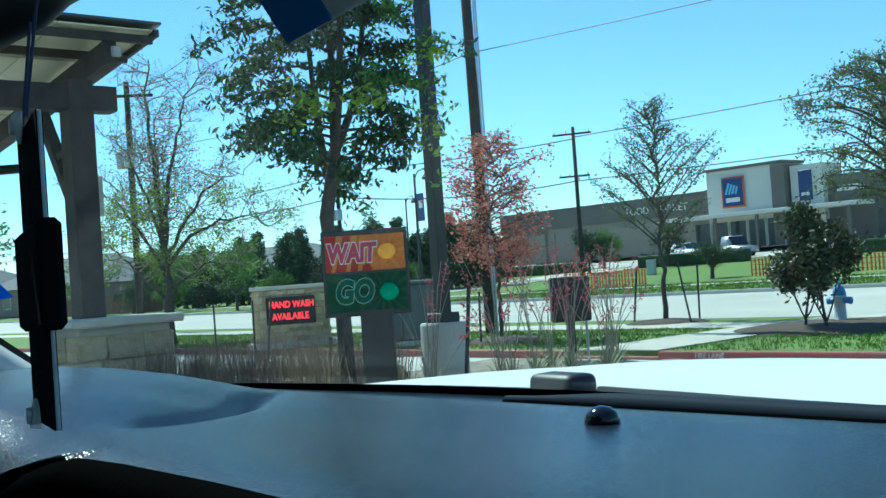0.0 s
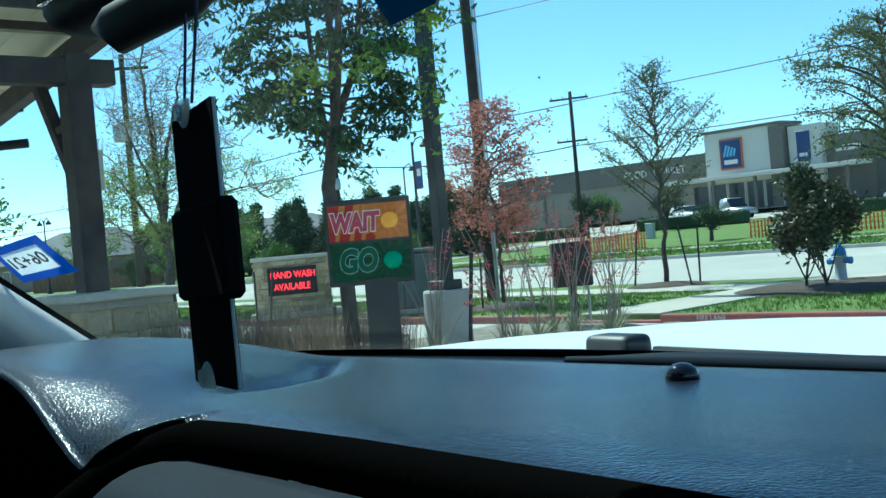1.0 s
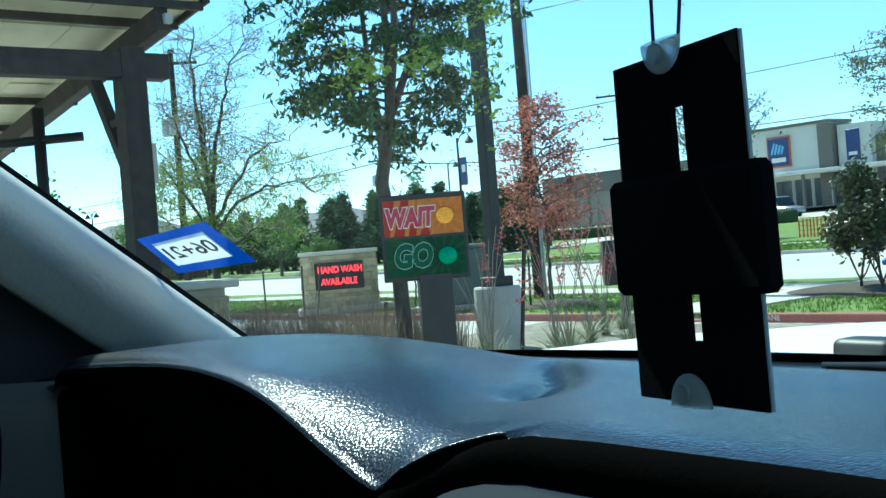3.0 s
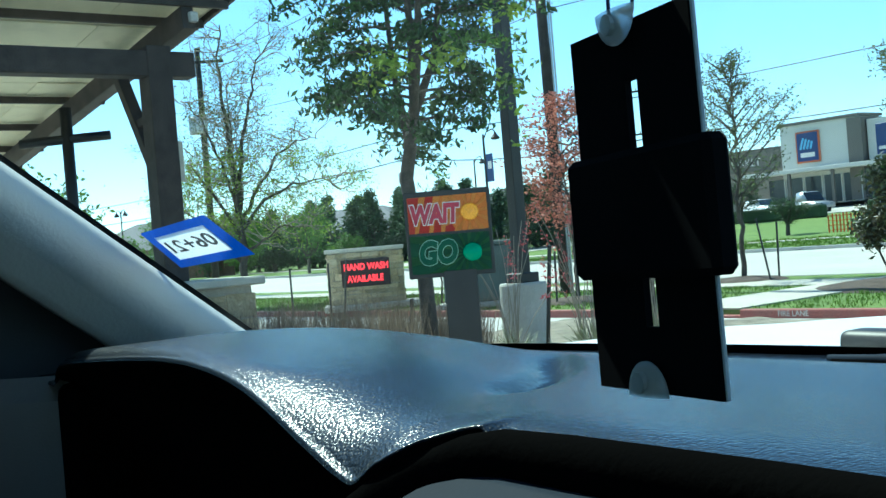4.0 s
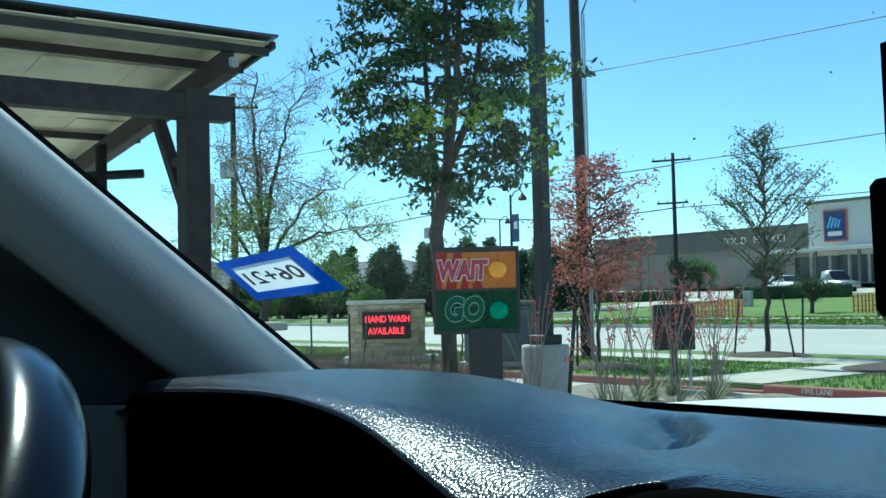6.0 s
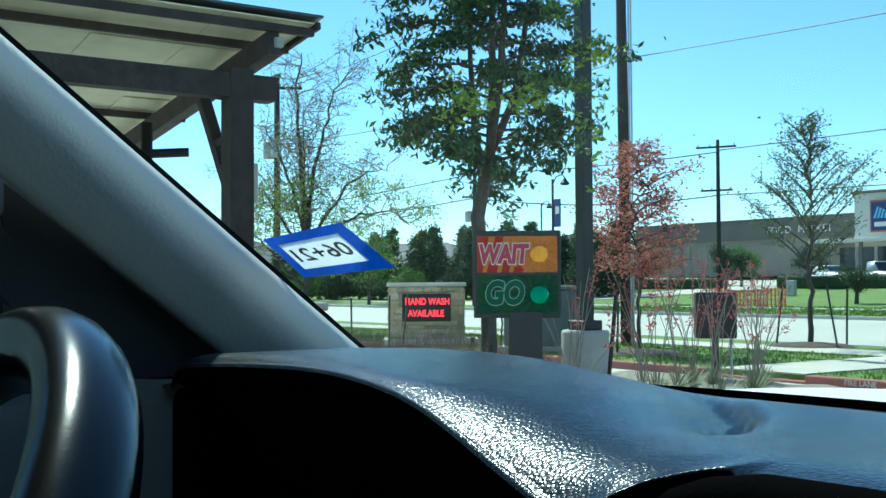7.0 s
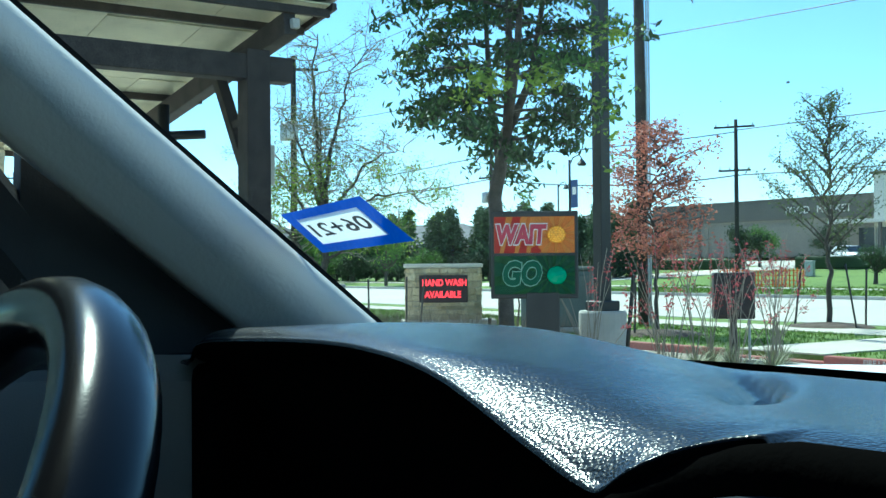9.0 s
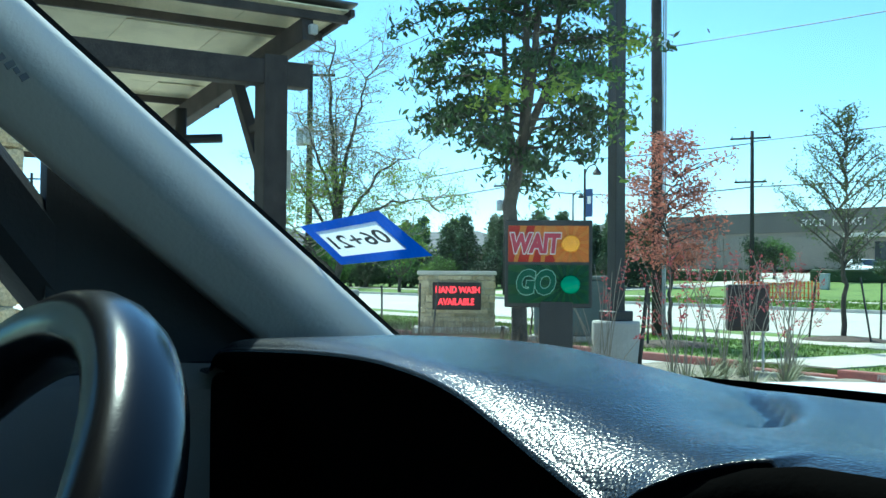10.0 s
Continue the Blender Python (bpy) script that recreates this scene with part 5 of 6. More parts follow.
part("lid", box(0.6, 0.55, 0.08, Matrix.Translation((0, 0, 0.95)), 0.02), M["galv"], pd)

# hydrant
hy = thing("fire_hydrant", at(-10.0, 18.25, 0.0), "fire hydrant, light blue over grey paint", "hydrant")
part("barrel", lathe([(0.13, 0), (0.13, 0.04), (0.1, 0.06), (0.095, 0.46), (0.12, 0.48), (0.12, 0.51)], 18), M["hydrant_grey"], hy, smooth=True)
part("bonnet", lathe([(0.115, 0.51), (0.115, 0.56), (0.09, 0.64), (0.04, 0.68), (0.03, 0.74), (0.01, 0.75)], 18), M["hydrant_blue"], hy, smooth=True)
for s in (0, 90, 180):
    part("nozzle", shift(lathe([(0.05, 0), (0.05, 0.1), (0.062, 0.1), (0.062, 0.15), (0.03, 0.17)], 12), pose(0, 0, 0.42, 0, 0, s) @ pose(0.07, 0, 0, 0, 90, 0)), M["hydrant_blue"], hy)

# stakes
for x, y, h, lean, rz in ((-15.5, 19.4, 1.25, 0.14, 0), (-14.0, 19.4, 1.3, -0.16, 20), (-14.3, 20.1, 1.2, 0.03, 0), (-20.2, 12.8, 1.25, 0.02, 0), (-20.9, 12.3, 1.2, -0.02, 0),
                          (-19.4, 12.6, 1.3, 0.2, 0), (-8.75, 8.35, 1.35, 0.12, 10), (-16.6, 14.7, 1.1, -0.2, 0), (-15.2, 14.6, 1.0, 0.04, 0), (-9.9, 7.4, 0.9, 0.15, 0)):
    st = thing("stake", at(x, y, (DRIVE if y < 13.5 else 0) - 0.02, rz), "thin dark green metal tree stake", "stake", group="stakes")
    part("post", tube([(0, 0, 0), (lean * h, 0, h)], 0.022, 5), M["pole"], st)

# mulch rings
for x, y, r in ((-14.8, 19.6, 0.9), (-15.3, 15.25, 0.9), (-9.8, 17.9, 1.9)):
    ob = part("mulch_ring", lathe([(r, 0.0), (r * 0.8, 0.05), (r * 0.3, 0.09), (0.02, 0.1)], 22), M["mulch"])
    ob.matrix_world = at(x, y, 0.0)
    tagged(ob, "dark mulch ring round a tree", "mulch", kind="stuff")

# planting: dry bunch grass and red yucca
spots = []
while len(spots) < 78:
    f = rng.random()
    x, y = -11.7 + 3.6 * f, 5.75 + rng.uniform(0, 1.6) + 0.3 * f
    if (x + 8.57) ** 2 + (y - 6.71) ** 2 > 0.04:
        spots.append((x, y))
tufts("bunch_grass", spots, 90, 0.90, 0.008, M["straw"], "dense dry brown bunch grass in the bed", "grass", 0.16, base=0.05)
tufts("bunch_grass", [(-8.9 + rng.uniform(-0.5, 0.5), 7.0 + rng.uniform(-0.3, 0.5)) for _ in range(30)], 40, 0.5, 0.007, M["yucca"], "pale green bunch grass by the tree", "grass", 0.28, base=0.05)


def red_yucca(x, y, s, seed, stalks):
    r = random.Random(seed)
    t = thing("red_yucca", at(x, y, DRIVE + 0.05), "red yucca with thin leaves and coral flower stalks", "plant", group="red yuccas")
    vs, fs = [], []
    for k in range(110):
        a, l = r.uniform(0, 6.283), s * r.uniform(0.45, 0.95)
        tilt = r.uniform(0.15, 0.95)
        w = 0.009
        dx, dy = math.cos(a), math.sin(a)
        prev = None
        for q in range(5):
            f = q / 4
            rad = l * f * math.sin(tilt) * (0.6 + 0.5 * f)
            zz = l * f * math.cos(tilt) * (1.1 - 0.35 * f)
            i = len(vs)
            ww = w * (1 - f * 0.85)
            vs += [(dx * rad - dy * ww, dy * rad + dx * ww, zz), (dx * rad + dy * ww, dy * rad - dx * ww, zz)]
            if prev is not None:
                fs.append((prev, prev + 1, i + 1, i))
            prev = i
    raw("leaf_clump", vs, fs, M["yucca"], t, "narrow grey green leaves")
    for k in range(stalks):
        a, h = r.uniform(0, 6.283), r.uniform(0.95, 1.85)
        l = r.uniform(0.1, 0.6)
        pts = [Vector((math.cos(a) * l * f * f + r.gauss(0, 0.006), math.sin(a) * l * f * f + r.gauss(0, 0.006), h * f)) for f in (0, 0.2, 0.4, 0.6, 0.8, 1.0)]
        st = part("flower_stalk", tube(pts, [0.007, 0.006, 0.005, 0.0045, 0.004, 0.003], 5), M["stalk"], t)
        sp = [pts[4].lerp(pts[5], r.random() * 1.2 - 0.25) + Vector((r.gauss(0, 0.022), r.gauss(0, 0.022), 0)) for _ in range(18)]
        if r.random() < 0.7:
            leaf_object("blossom", sp, 0.019, 0.016, 2, M["coral"], st, seed=seed + k, long=2.0)


for i, (x, y, s, n) in enumerate(((-8.5, 7.75, 0.75, 7), (-8.25, 8.6, 0.8, 8), (-8.3, 9.6, 0.7, 7), (-9.25, 8.3, 0.7, 5), (-8.7, 10.6, 0.7, 9), (-9.3, 11.4, 0.6, 8), (-9.0, 9.15, 0.7, 9), (-9.5, 10.2, 0.7, 9), (-10.0, 11.0, 0.65, 9), (-10.3, 11.7, 0.6, 8), (-9.8, 12.1, 0.6, 7))):
    red_yucca(x, y, s, 200 + i, n)


# ---- the car: shell, dashboard, pillar, wheel (x right, y ahead, in F) ----
CX = -0.12
me_car = thing("car", F, "parked car interior with a blue grey dashboard and white hood", "car")


def cowl(x):
    """Forward edge of the dashboard under the windscreen."""
    return 0.592 - 0.36 * abs(x + 0.28) ** 2 - (0.5 * max(0, -0.60 - x) if x < -0.60 else 0)


def smooth(f):
    f = max(0.0, min(1.0, f))
    return f * f * (3 - 2 * f)


def lip(x):
    """Rear edge of the dashboard's top: the instrument hood, then the pad over the console."""
    if x < -0.272:
        return 0.194 - 0.185 * x - 0.030 * smooth((-0.52 - x) / 0.20)
    return 0.2443 + 0.0262 * smooth((x + 0.272) / 0.040) - 0.07 * max(0, x + 0.232)


# height of the instrument hood along its rear lip and along its crest
LIP = [(-0.773, 1.229), (-0.737, 1.2295), (-0.725, 1.239), (-0.706, 1.2455), (-0.66, 1.2498), (-0.58, 1.2535), (-0.53, 1.2550), (-0.48, 1.2560), (-0.44, 1.2552),
       (-0.41, 1.2535), (-0.38, 1.2500), (-0.36, 1.2462), (-0.34, 1.2418), (-0.32, 1.2369), (-0.30, 1.2325), (-0.285, 1.2290), (-0.272, 1.2270), (-0.262, 1.2340), (-0.250, 1.2405), (-0.232, 1.2445)]
CREST = [(-0.81, 1.229), (-0.747, 1.232), (-0.729, 1.2445), (-0.706, 1.2515), (-0.66, 1.2552), (-0.57, 1.2582), (-0.50, 1.2590), (-0.45, 1.2584), (-0.41, 1.2572), (-0.38, 1.2556), (-0.35, 1.2530),
         (-0.32, 1.2490), (-0.30, 1.2462), (-0.272, 1.2438), (-0.232, 1.2445)]
# where the hood dies out towards the windscreen
FAR = [(-0.60, 0.55), (-0.52, 0.535), (-0.45, 0.495), (-0.40, 0.45), (-0.36, 0.415), (-0.335, 0.385), (-0.312, 0.352), (-0.285, 0.320), (-0.25, 0.30)]


def dash_z(x, y):
    base = 1.237 + 0.0085 * smooth((0.43 - y) / 0.16) - 0.004 * max(0, x - 0.1) - (0.03 * max(0, -0.70 - x) / 0.14)
    base -= 0.012 * smooth((y - 0.465) / 0.11)
    e = along(FAR, x)
    g = smooth((e - y) / max(0.03, (e - lip(x)) * 0.62))
    roll = 0.017 + 0.027 * smooth((x + 0.42) / 0.10) - 0.012 * smooth((x + 0.30) / 0.06)
    f = 1 - (1 - max(0.0, min(1.0, (y - lip(x)) / roll))) ** 2.7
    z = base * (1 - g) + (along(LIP, x) * (1 - f) + along(CREST, x) * f) * g
    if x > -0.232:
        z -= 0.003 * max(0.0, 1 - (y - lip(x)) / 0.02) ** 2
    # hollow behind the hood's flank
    w = smooth((x + 0.46) / 0.08) * smooth((-0.285 - x) / 0.03)
    return z - 0.0075 * w * math.exp(-((y - e - 0.004) / 0.012) ** 2)


dash_xs = steps(-0.86, -0.748, 8) + steps(-0.744, -0.698, 20) + steps(-0.69, -0.302, 72) + steps(-0.298, -0.20, 36) + steps(-0.18, 0.75, 34)
ROLL = 0.0028
pad = bmesh.new()
grid = []
for x in dash_xs:
    y0, y1 = lip(x), cowl(x) + 0.03
    rr = ROLL * (1 - 0.5 * smooth((x + 0.30) / 0.05))
    z0 = dash_z(x, y0)
    col = [pad.verts.new((x, y0 - rr * math.sin(radians(q)), z0 - rr * (1 - math.cos(radians(q))))) for q in (80, 64, 48, 32, 16)]
    grid.append(col + [pad.verts.new((x, y, dash_z(x, y))) for y in [y0 + (y1 - y0) * (k / 60) ** 1.35 for k in range(61)]])
for i in range(len(grid) - 1):
    for j in range(65):
        pad.faces.new((grid[i][j], grid[i + 1][j], grid[i + 1][j + 1], grid[i][j + 1]))
dashboard = part("dashboard", pad, M["dash"], me_car, "blue grey grained vinyl dashboard", smooth=True)
# rolled dark edge of the pad and the face below it, both near-black in place of shade
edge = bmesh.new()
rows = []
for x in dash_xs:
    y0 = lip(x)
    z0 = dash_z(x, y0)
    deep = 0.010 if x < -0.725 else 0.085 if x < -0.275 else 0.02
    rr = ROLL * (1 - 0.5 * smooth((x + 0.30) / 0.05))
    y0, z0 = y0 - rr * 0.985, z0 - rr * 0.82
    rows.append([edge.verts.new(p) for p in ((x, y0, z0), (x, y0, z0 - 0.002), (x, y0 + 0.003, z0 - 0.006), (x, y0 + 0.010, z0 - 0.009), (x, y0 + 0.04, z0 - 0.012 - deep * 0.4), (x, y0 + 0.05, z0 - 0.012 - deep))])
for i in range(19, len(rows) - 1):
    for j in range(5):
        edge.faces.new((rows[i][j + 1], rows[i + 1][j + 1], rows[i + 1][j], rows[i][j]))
part("dash_edge", edge, M["dash_lip"], dashboard, "black rolled edge under the pad, shade put into its colour", smooth=True)
# padded strip along the windscreen with a dark slot before it
gr = [(x, cowl(x) - 0.030, dash_z(x, cowl(x) - 0.030) + 0.001) for x in steps(-0.30, 0.7, 40)]
part("vent_strip", tube(gr, [0.002 + 0.0045 * smooth(k / 4) for k in range(41)], 10), M["console"], dashboard, "raised padded strip before the windscreen", smooth=True)
gs = [(x, cowl(x) - 0.042, dash_z(x, cowl(x) - 0.042)) for x in steps(-0.29, 0.7, 40)]
part("slot", tube(gs, 0.0016, 6), M["dash_lip"], dashboard, "dark defroster slot", smooth=True)
sensor = part("light_sensor", lathe([(0.0072, 0), (0.0072, 0.0025), (0.006, 0.005), (0.0035, 0.0068), (0.0006, 0.0075)], 20, Matrix.Translation((-0.127, 0.4482, dash_z(-0.127, 0.4482) - 0.0005))), M["gloss_black"], dashboard, "small glossy black sensor dome", smooth=True)
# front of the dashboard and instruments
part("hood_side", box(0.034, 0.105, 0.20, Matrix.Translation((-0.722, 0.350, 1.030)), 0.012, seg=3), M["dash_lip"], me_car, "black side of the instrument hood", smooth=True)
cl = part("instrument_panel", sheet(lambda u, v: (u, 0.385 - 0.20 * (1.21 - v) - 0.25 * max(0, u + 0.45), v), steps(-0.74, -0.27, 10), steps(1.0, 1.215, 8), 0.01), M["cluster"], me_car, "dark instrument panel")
for k, x in enumerate((-0.60, -0.49, -0.38)):
    gy = 0.372 - 0.25 * max(0, x + 0.45)
    gd = part("gauge", lathe([(0.045, 0), (0.045, 0.004), (0.04, 0.006)], 24, pose(x, gy, 1.15, 80, 0, 0)), M["cluster"], cl, smooth=True)
    part("gauge_ring", tube([(x + 0.044 * math.cos(q * 0.2618), gy - 0.008 - 0.0077 * math.sin(q * 0.2618), 1.15 + 0.0433 * math.sin(q * 0.2618)) for q in range(25)], 0.0010, 6), M["gloss_black"], gd, "thin glossy gauge ring", smooth=True)
part("dash_end", sheet(lambda u, v: (-0.816 + 0.075 * smooth((u - 0.235) / 0.09) - 0.02 * smooth((v - 1.214) / 0.018), u, v), steps(0.10, 0.318, 24), steps(0.9, 1.232, 40), 0.006), M["dash_end"], me_car, "grained dashboard end, lightened to grey for sunlight")
# console: a rolled surround, its shade painted black, with a pale panel inside its rounded corner
arch = [(0.622, 0.2050, 1.2357), (0.402, 0.2220, 1.2369), (0.202, 0.2380, 1.2377), (0.002, 0.2560, 1.2373), (-0.118, 0.2650, 1.2371), (-0.188, 0.2680, 1.2367), (-0.220, 0.2695, 1.2357), (-0.238, 0.2670, 1.2327),
        (-0.252, 0.2600, 1.2277), (-0.263, 0.2500, 1.2207), (-0.270, 0.2380, 1.2117), (-0.273, 0.2200, 1.1987), (-0.275, 0.2000, 1.1837), (-0.276, 0.1700, 1.1587)]
part("console_surround", tube(arch, 0.0085, 12), M["dash_lip"], me_car, "rolled console surround, shade under the pad painted black", smooth=True)


def console_pt(u, v):
    """u across, v down the slope; the upper left corner is rounded."""
    x = 0.62 - 0.868 * u
    c = max(0.0, (x + 0.205) / -0.043)
    vv = max(v, 0.020 * (1 - math.sqrt(max(0.0, 1 - c * c))))
    return (x, 0.2625 - 0.07 * max(0, x + 0.222) - 0.87 * vv, 1.2310 - 0.40 * vv - 16.0 * max(0, vv - 0.022) ** 2)


part("center_console", sheet(console_pt, steps(0, 0.955, 24) + steps(0.958, 1, 14), steps(0, 0.11, 26), 0.006), M["console"], me_car, "grey console top panel", smooth=True)
part("console_side", sheet(lambda u, v: (u, 0.24 - 0.25 * (1.16 - v) - 0.07 * max(0, u + 0.222), v), steps(-0.275, 0.75, 6), steps(0.7, 1.18, 6), 0.01), M["black_plastic"], me_car)

# windscreen, cowl, hood


def wind(x, f):
    """The windscreen: f runs from the cowl up to the header."""
    b = cowl(x) + 0.012
    inward = 0.10 * f
    xx = CX + (x - CX) * (1 - inward)
    return (xx, b - 0.565 * f + 0.02 * f * f, 1.221 + 0.386 * f)


ws = part("windscreen", sheet(wind, steps(-0.80, 0.56, 28), steps(0, 1, 14)), GLASS, me_car, "clear raked windscreen", smooth=True)
ws.visible_shadow = False
fr = bmesh.new()
join(fr, sheet(lambda x, f: tuple(Vector(wind(x, f)) + Vector((0, -0.003, -0.004))), steps(-0.80, 0.56, 28), (0, 0.016, 0.034)))
for s in (-1, 1):
    join(fr, sheet(lambda w, f: ((-0.812 + 0.113 * f if s < 0 else 2 * CX + 0.812 - 0.113 * f), 0.515 - 0.56 * f + 0.58 * w, 1.218 + 0.40 * f + 0.81 * w), (-0.012, 0.0075), steps(0, 1, 20)))
part("border", fr, M["frit"], ws, "black ceramic border")
# dried specks on the glass
r_ = random.Random(63)
sk_v, sk_f = [], []
for _ in range(90):
    c = Vector(wind(r_.uniform(-0.62, 0.45), r_.uniform(0.12, 0.97))) + Vector((0, 0.002, 0.003))
    w, l, a = r_.uniform(0.0002, 0.0006), r_.uniform(0.0005, 0.0016), r_.gauss(0.35, 0.5)
    i = len(sk_v)
    for q in range(6):
        u, v = l * math.cos(q * 1.047), w * math.sin(q * 1.047)
        x, k = u * math.cos(a) - v * math.sin(a), u * math.sin(a) + v * math.cos(a)
        sk_v.append(c + Vector((x, -0.81 * k, 0.58 * k)))
    sk_f.append(tuple(range(i, i + 6)))
raw("specks", sk_v, sk_f, M["speck"], ws, "tiny dried dark specks")
part("cowl_panel", sheet(lambda u, v: (u, cowl(u) + 0.012 + v * 0.075, 1.220 - 0.02 * v + 0.006 * math.sin(v * 3.1)), steps(-0.82, 0.6, 30), steps(0, 1, 5), 0.01), M["black_plastic"], me_car, "black plastic cowl", smooth=True)
part("wiper_cap", box(0.042, 0.024, 0.018, Matrix.Translation((-0.296, 0.606, 1.219)) @ pose(0, 0, 0, 0, 0, -8), 0.007, seg=3), M["black_plastic"], me_car, "rounded black wiper pivot cap", smooth=True)
part("wiper_arm", tube([(-0.27, 0.61, 1.226), (0.0, 0.592, 1.222), (0.3, 0.52, 1.222), (0.5, 0.45, 1.226)], [0.0035, 0.003, 0.003, 0.003], 6), M["black_plastic"], me_car, "black wiper arm")
part("wiper_arm", tube([(-0.76, 0.54, 1.216), (-0.6, 0.585, 1.215), (-0.32, 0.615, 1.218)], [0.002, 0.003, 0.003], 6), M["black_plastic"], me_car, "black wiper arm")


def hood_pt(u, v):
    """u across (-1 to 1), v from the windscreen to the nose."""
    half = 0.80 - 0.10 * v * v
    x = CX + u * half
    y = 0.655 + v * 1.12 - 0.10 * u * u * (1 - v) - 0.12 * u * u * v
    z = 1.197 - 0.034 * v - 0.12 * max(0, v - 0.35) ** 1.8 - 0.30 * max(0, v - 0.85) ** 1.2
    z += 0.012 * (1 - abs(u)) - 0.16 * max(0, abs(u) - 0.86) ** 1.1 + 0.010 * math.exp(-((abs(u) - 0.62) / 0.12) ** 2) * (1 - v)
    return (x, y, z)


part("hood", sheet(hood_pt, steps(-1, 1, 44), steps(0, 1, 30), 0.01), M["hood"], me_car, "white painted hood", smooth=True)
fen = bmesh.new()
for s in (-1, 1):
    join(fen, sheet(lambda u, v: (CX + s * (0.80 + 0.04 * v) - s * 0.10 * u * u, 0.5 + u * 1.22, 1.165 - 0.12 * u * u - v * 0.72), steps(0, 1, 8), steps(0, 1, 6), 0.01))
join(fen, sheet(lambda u, v: (CX + u * 0.72, 1.74 + 0.03 * v, 0.98 - v * 0.6), steps(-1, 1, 8), steps(0, 1, 4), 0.01))
part("body_panel", fen, M["hood"], me_car, "white painted body panels")


# A pillars
def pillar(side):
    bm = bmesh.new()
    rings = []
    for k in range(13):
        f = k / 12
        inner = Vector((-0.800 + 0.113 * f, 0.515 - 0.56 * f, 1.218 + 0.40 * f))
        along = Vector((0.113, -0.56, 0.40)).normalized()
        down = Vector((-0.12, -0.62, -0.75)).normalized()
        down = (down - along * down.dot(along)).normalized()
        out = along.cross(down).normalized()
        if out.x > 0:
            out = -out
        wdt = 0.060 + 0.010 * (1 - f)
        ring = []
        for j in range(12):
            s = j / 11
            bulge = math.sin(math.pi * s ** 0.62)
            ring.append(inner + down * wdt * s - out * 0.030 * bulge)
        ring += [inner + down * wdt + out * 0.05, inner + out * 0.05]
        rings.append([bm.verts.new((p.x if side < 0 else 2 * CX - p.x, p.y, p.z)) for p in ring])
    n = len(rings[0])
    for r0, r1 in zip(rings, rings[1:]):
        for j in range(n):
            bm.faces.new((r0[j], r1[j], r1[(j + 1) % n], r0[(j + 1) % n]))
    bmesh.ops.recalc_face_normals(bm, faces=bm.faces[:])
    return bm


pl = part("pillar", pillar(-1), M["pillar"], me_car, "pale grey windscreen pillar trim", smooth=True)
part("pillar", pillar(1), M["pillar"], me_car, smooth=True)
for k, (w, dz) in enumerate(((0.005, 0), (0.003, 0.007), (0.006, 0.013), (0.004, 0.021))):
    part("mark", box(0.001, w, 0.004, Matrix.Translation((-0.703, 0.17 - dz * 0.62, 1.408 + dz * 0.5)) @ pose(0, 0, 0, 35, 0, 0)), M["pillar_text"], pl)

# doors, roof, rear: close the cabin
for s, xo in ((-1, -0.875), (1, 0.635)):
    dr = part("door", box(0.06, 1.9, 0.62, Matrix.Translation((xo, -0.62, 0.55)), 0.01), M["door"], me_car, "black door trim")
    part("door_top", box(0.07, 1.9, 0.05, Matrix.Translation((xo - s * 0.01, -0.62, 1.165)), 0.015, seg=2), M["door"], me_car)
    g = part("side_window", box(0.006, 1.75, 0.40, Matrix.Translation((xo, -0.70, 1.21)) @ Euler((0, -s * 0.22, 0)).to_matrix().to_4x4()), SIDE_GLASS, me_car)
    g.visible_shadow = False
    part("window_frame", beam((xo, 0.30, 1.20), (xo - s * 0.10, -0.04, 1.60), 0.05, 0.05, 0.01), M["door"], me_car)
    part("sail_panel", sheet(lambda u, v: (xo - s * 0.03, 0.53 - 0.318 * u, 1.0 + (0.17 + 0.714 * 0.318 * u) * v), steps(0, 1, 6), steps(0, 1, 4), 0.02), M["door"], me_car, "black corner trim")
    part("rear_pillar", box(0.06, 0.5, 0.45, Matrix.Translation((xo - s * 0.05, -1.7, 1.18))), M["pillar"], me_car)
mir = part("door_mirror", box(0.14, 0.09, 0.13, Matrix.Translation((-1.0, 0.36, 1.16)), 0.03, seg=3), M["black_plastic"], me_car, "black door mirror", smooth=True)
part("mirror_face", box(0.11, 0.004, 0.10, Matrix.Translation((-1.0, 0.312, 1.175))), M["mirror"], mir)
part("roof_panel", box(1.5, 1.9, 0.05, Matrix.Translation((CX, -0.96, 1.605)), 0.01), M["headliner"], me_car, "pale cloth headliner")
part("header", box(1.36, 0.09, 0.06, Matrix.Translation((CX, 0.03, 1.590)), 0.015), M["headliner"], me_car)
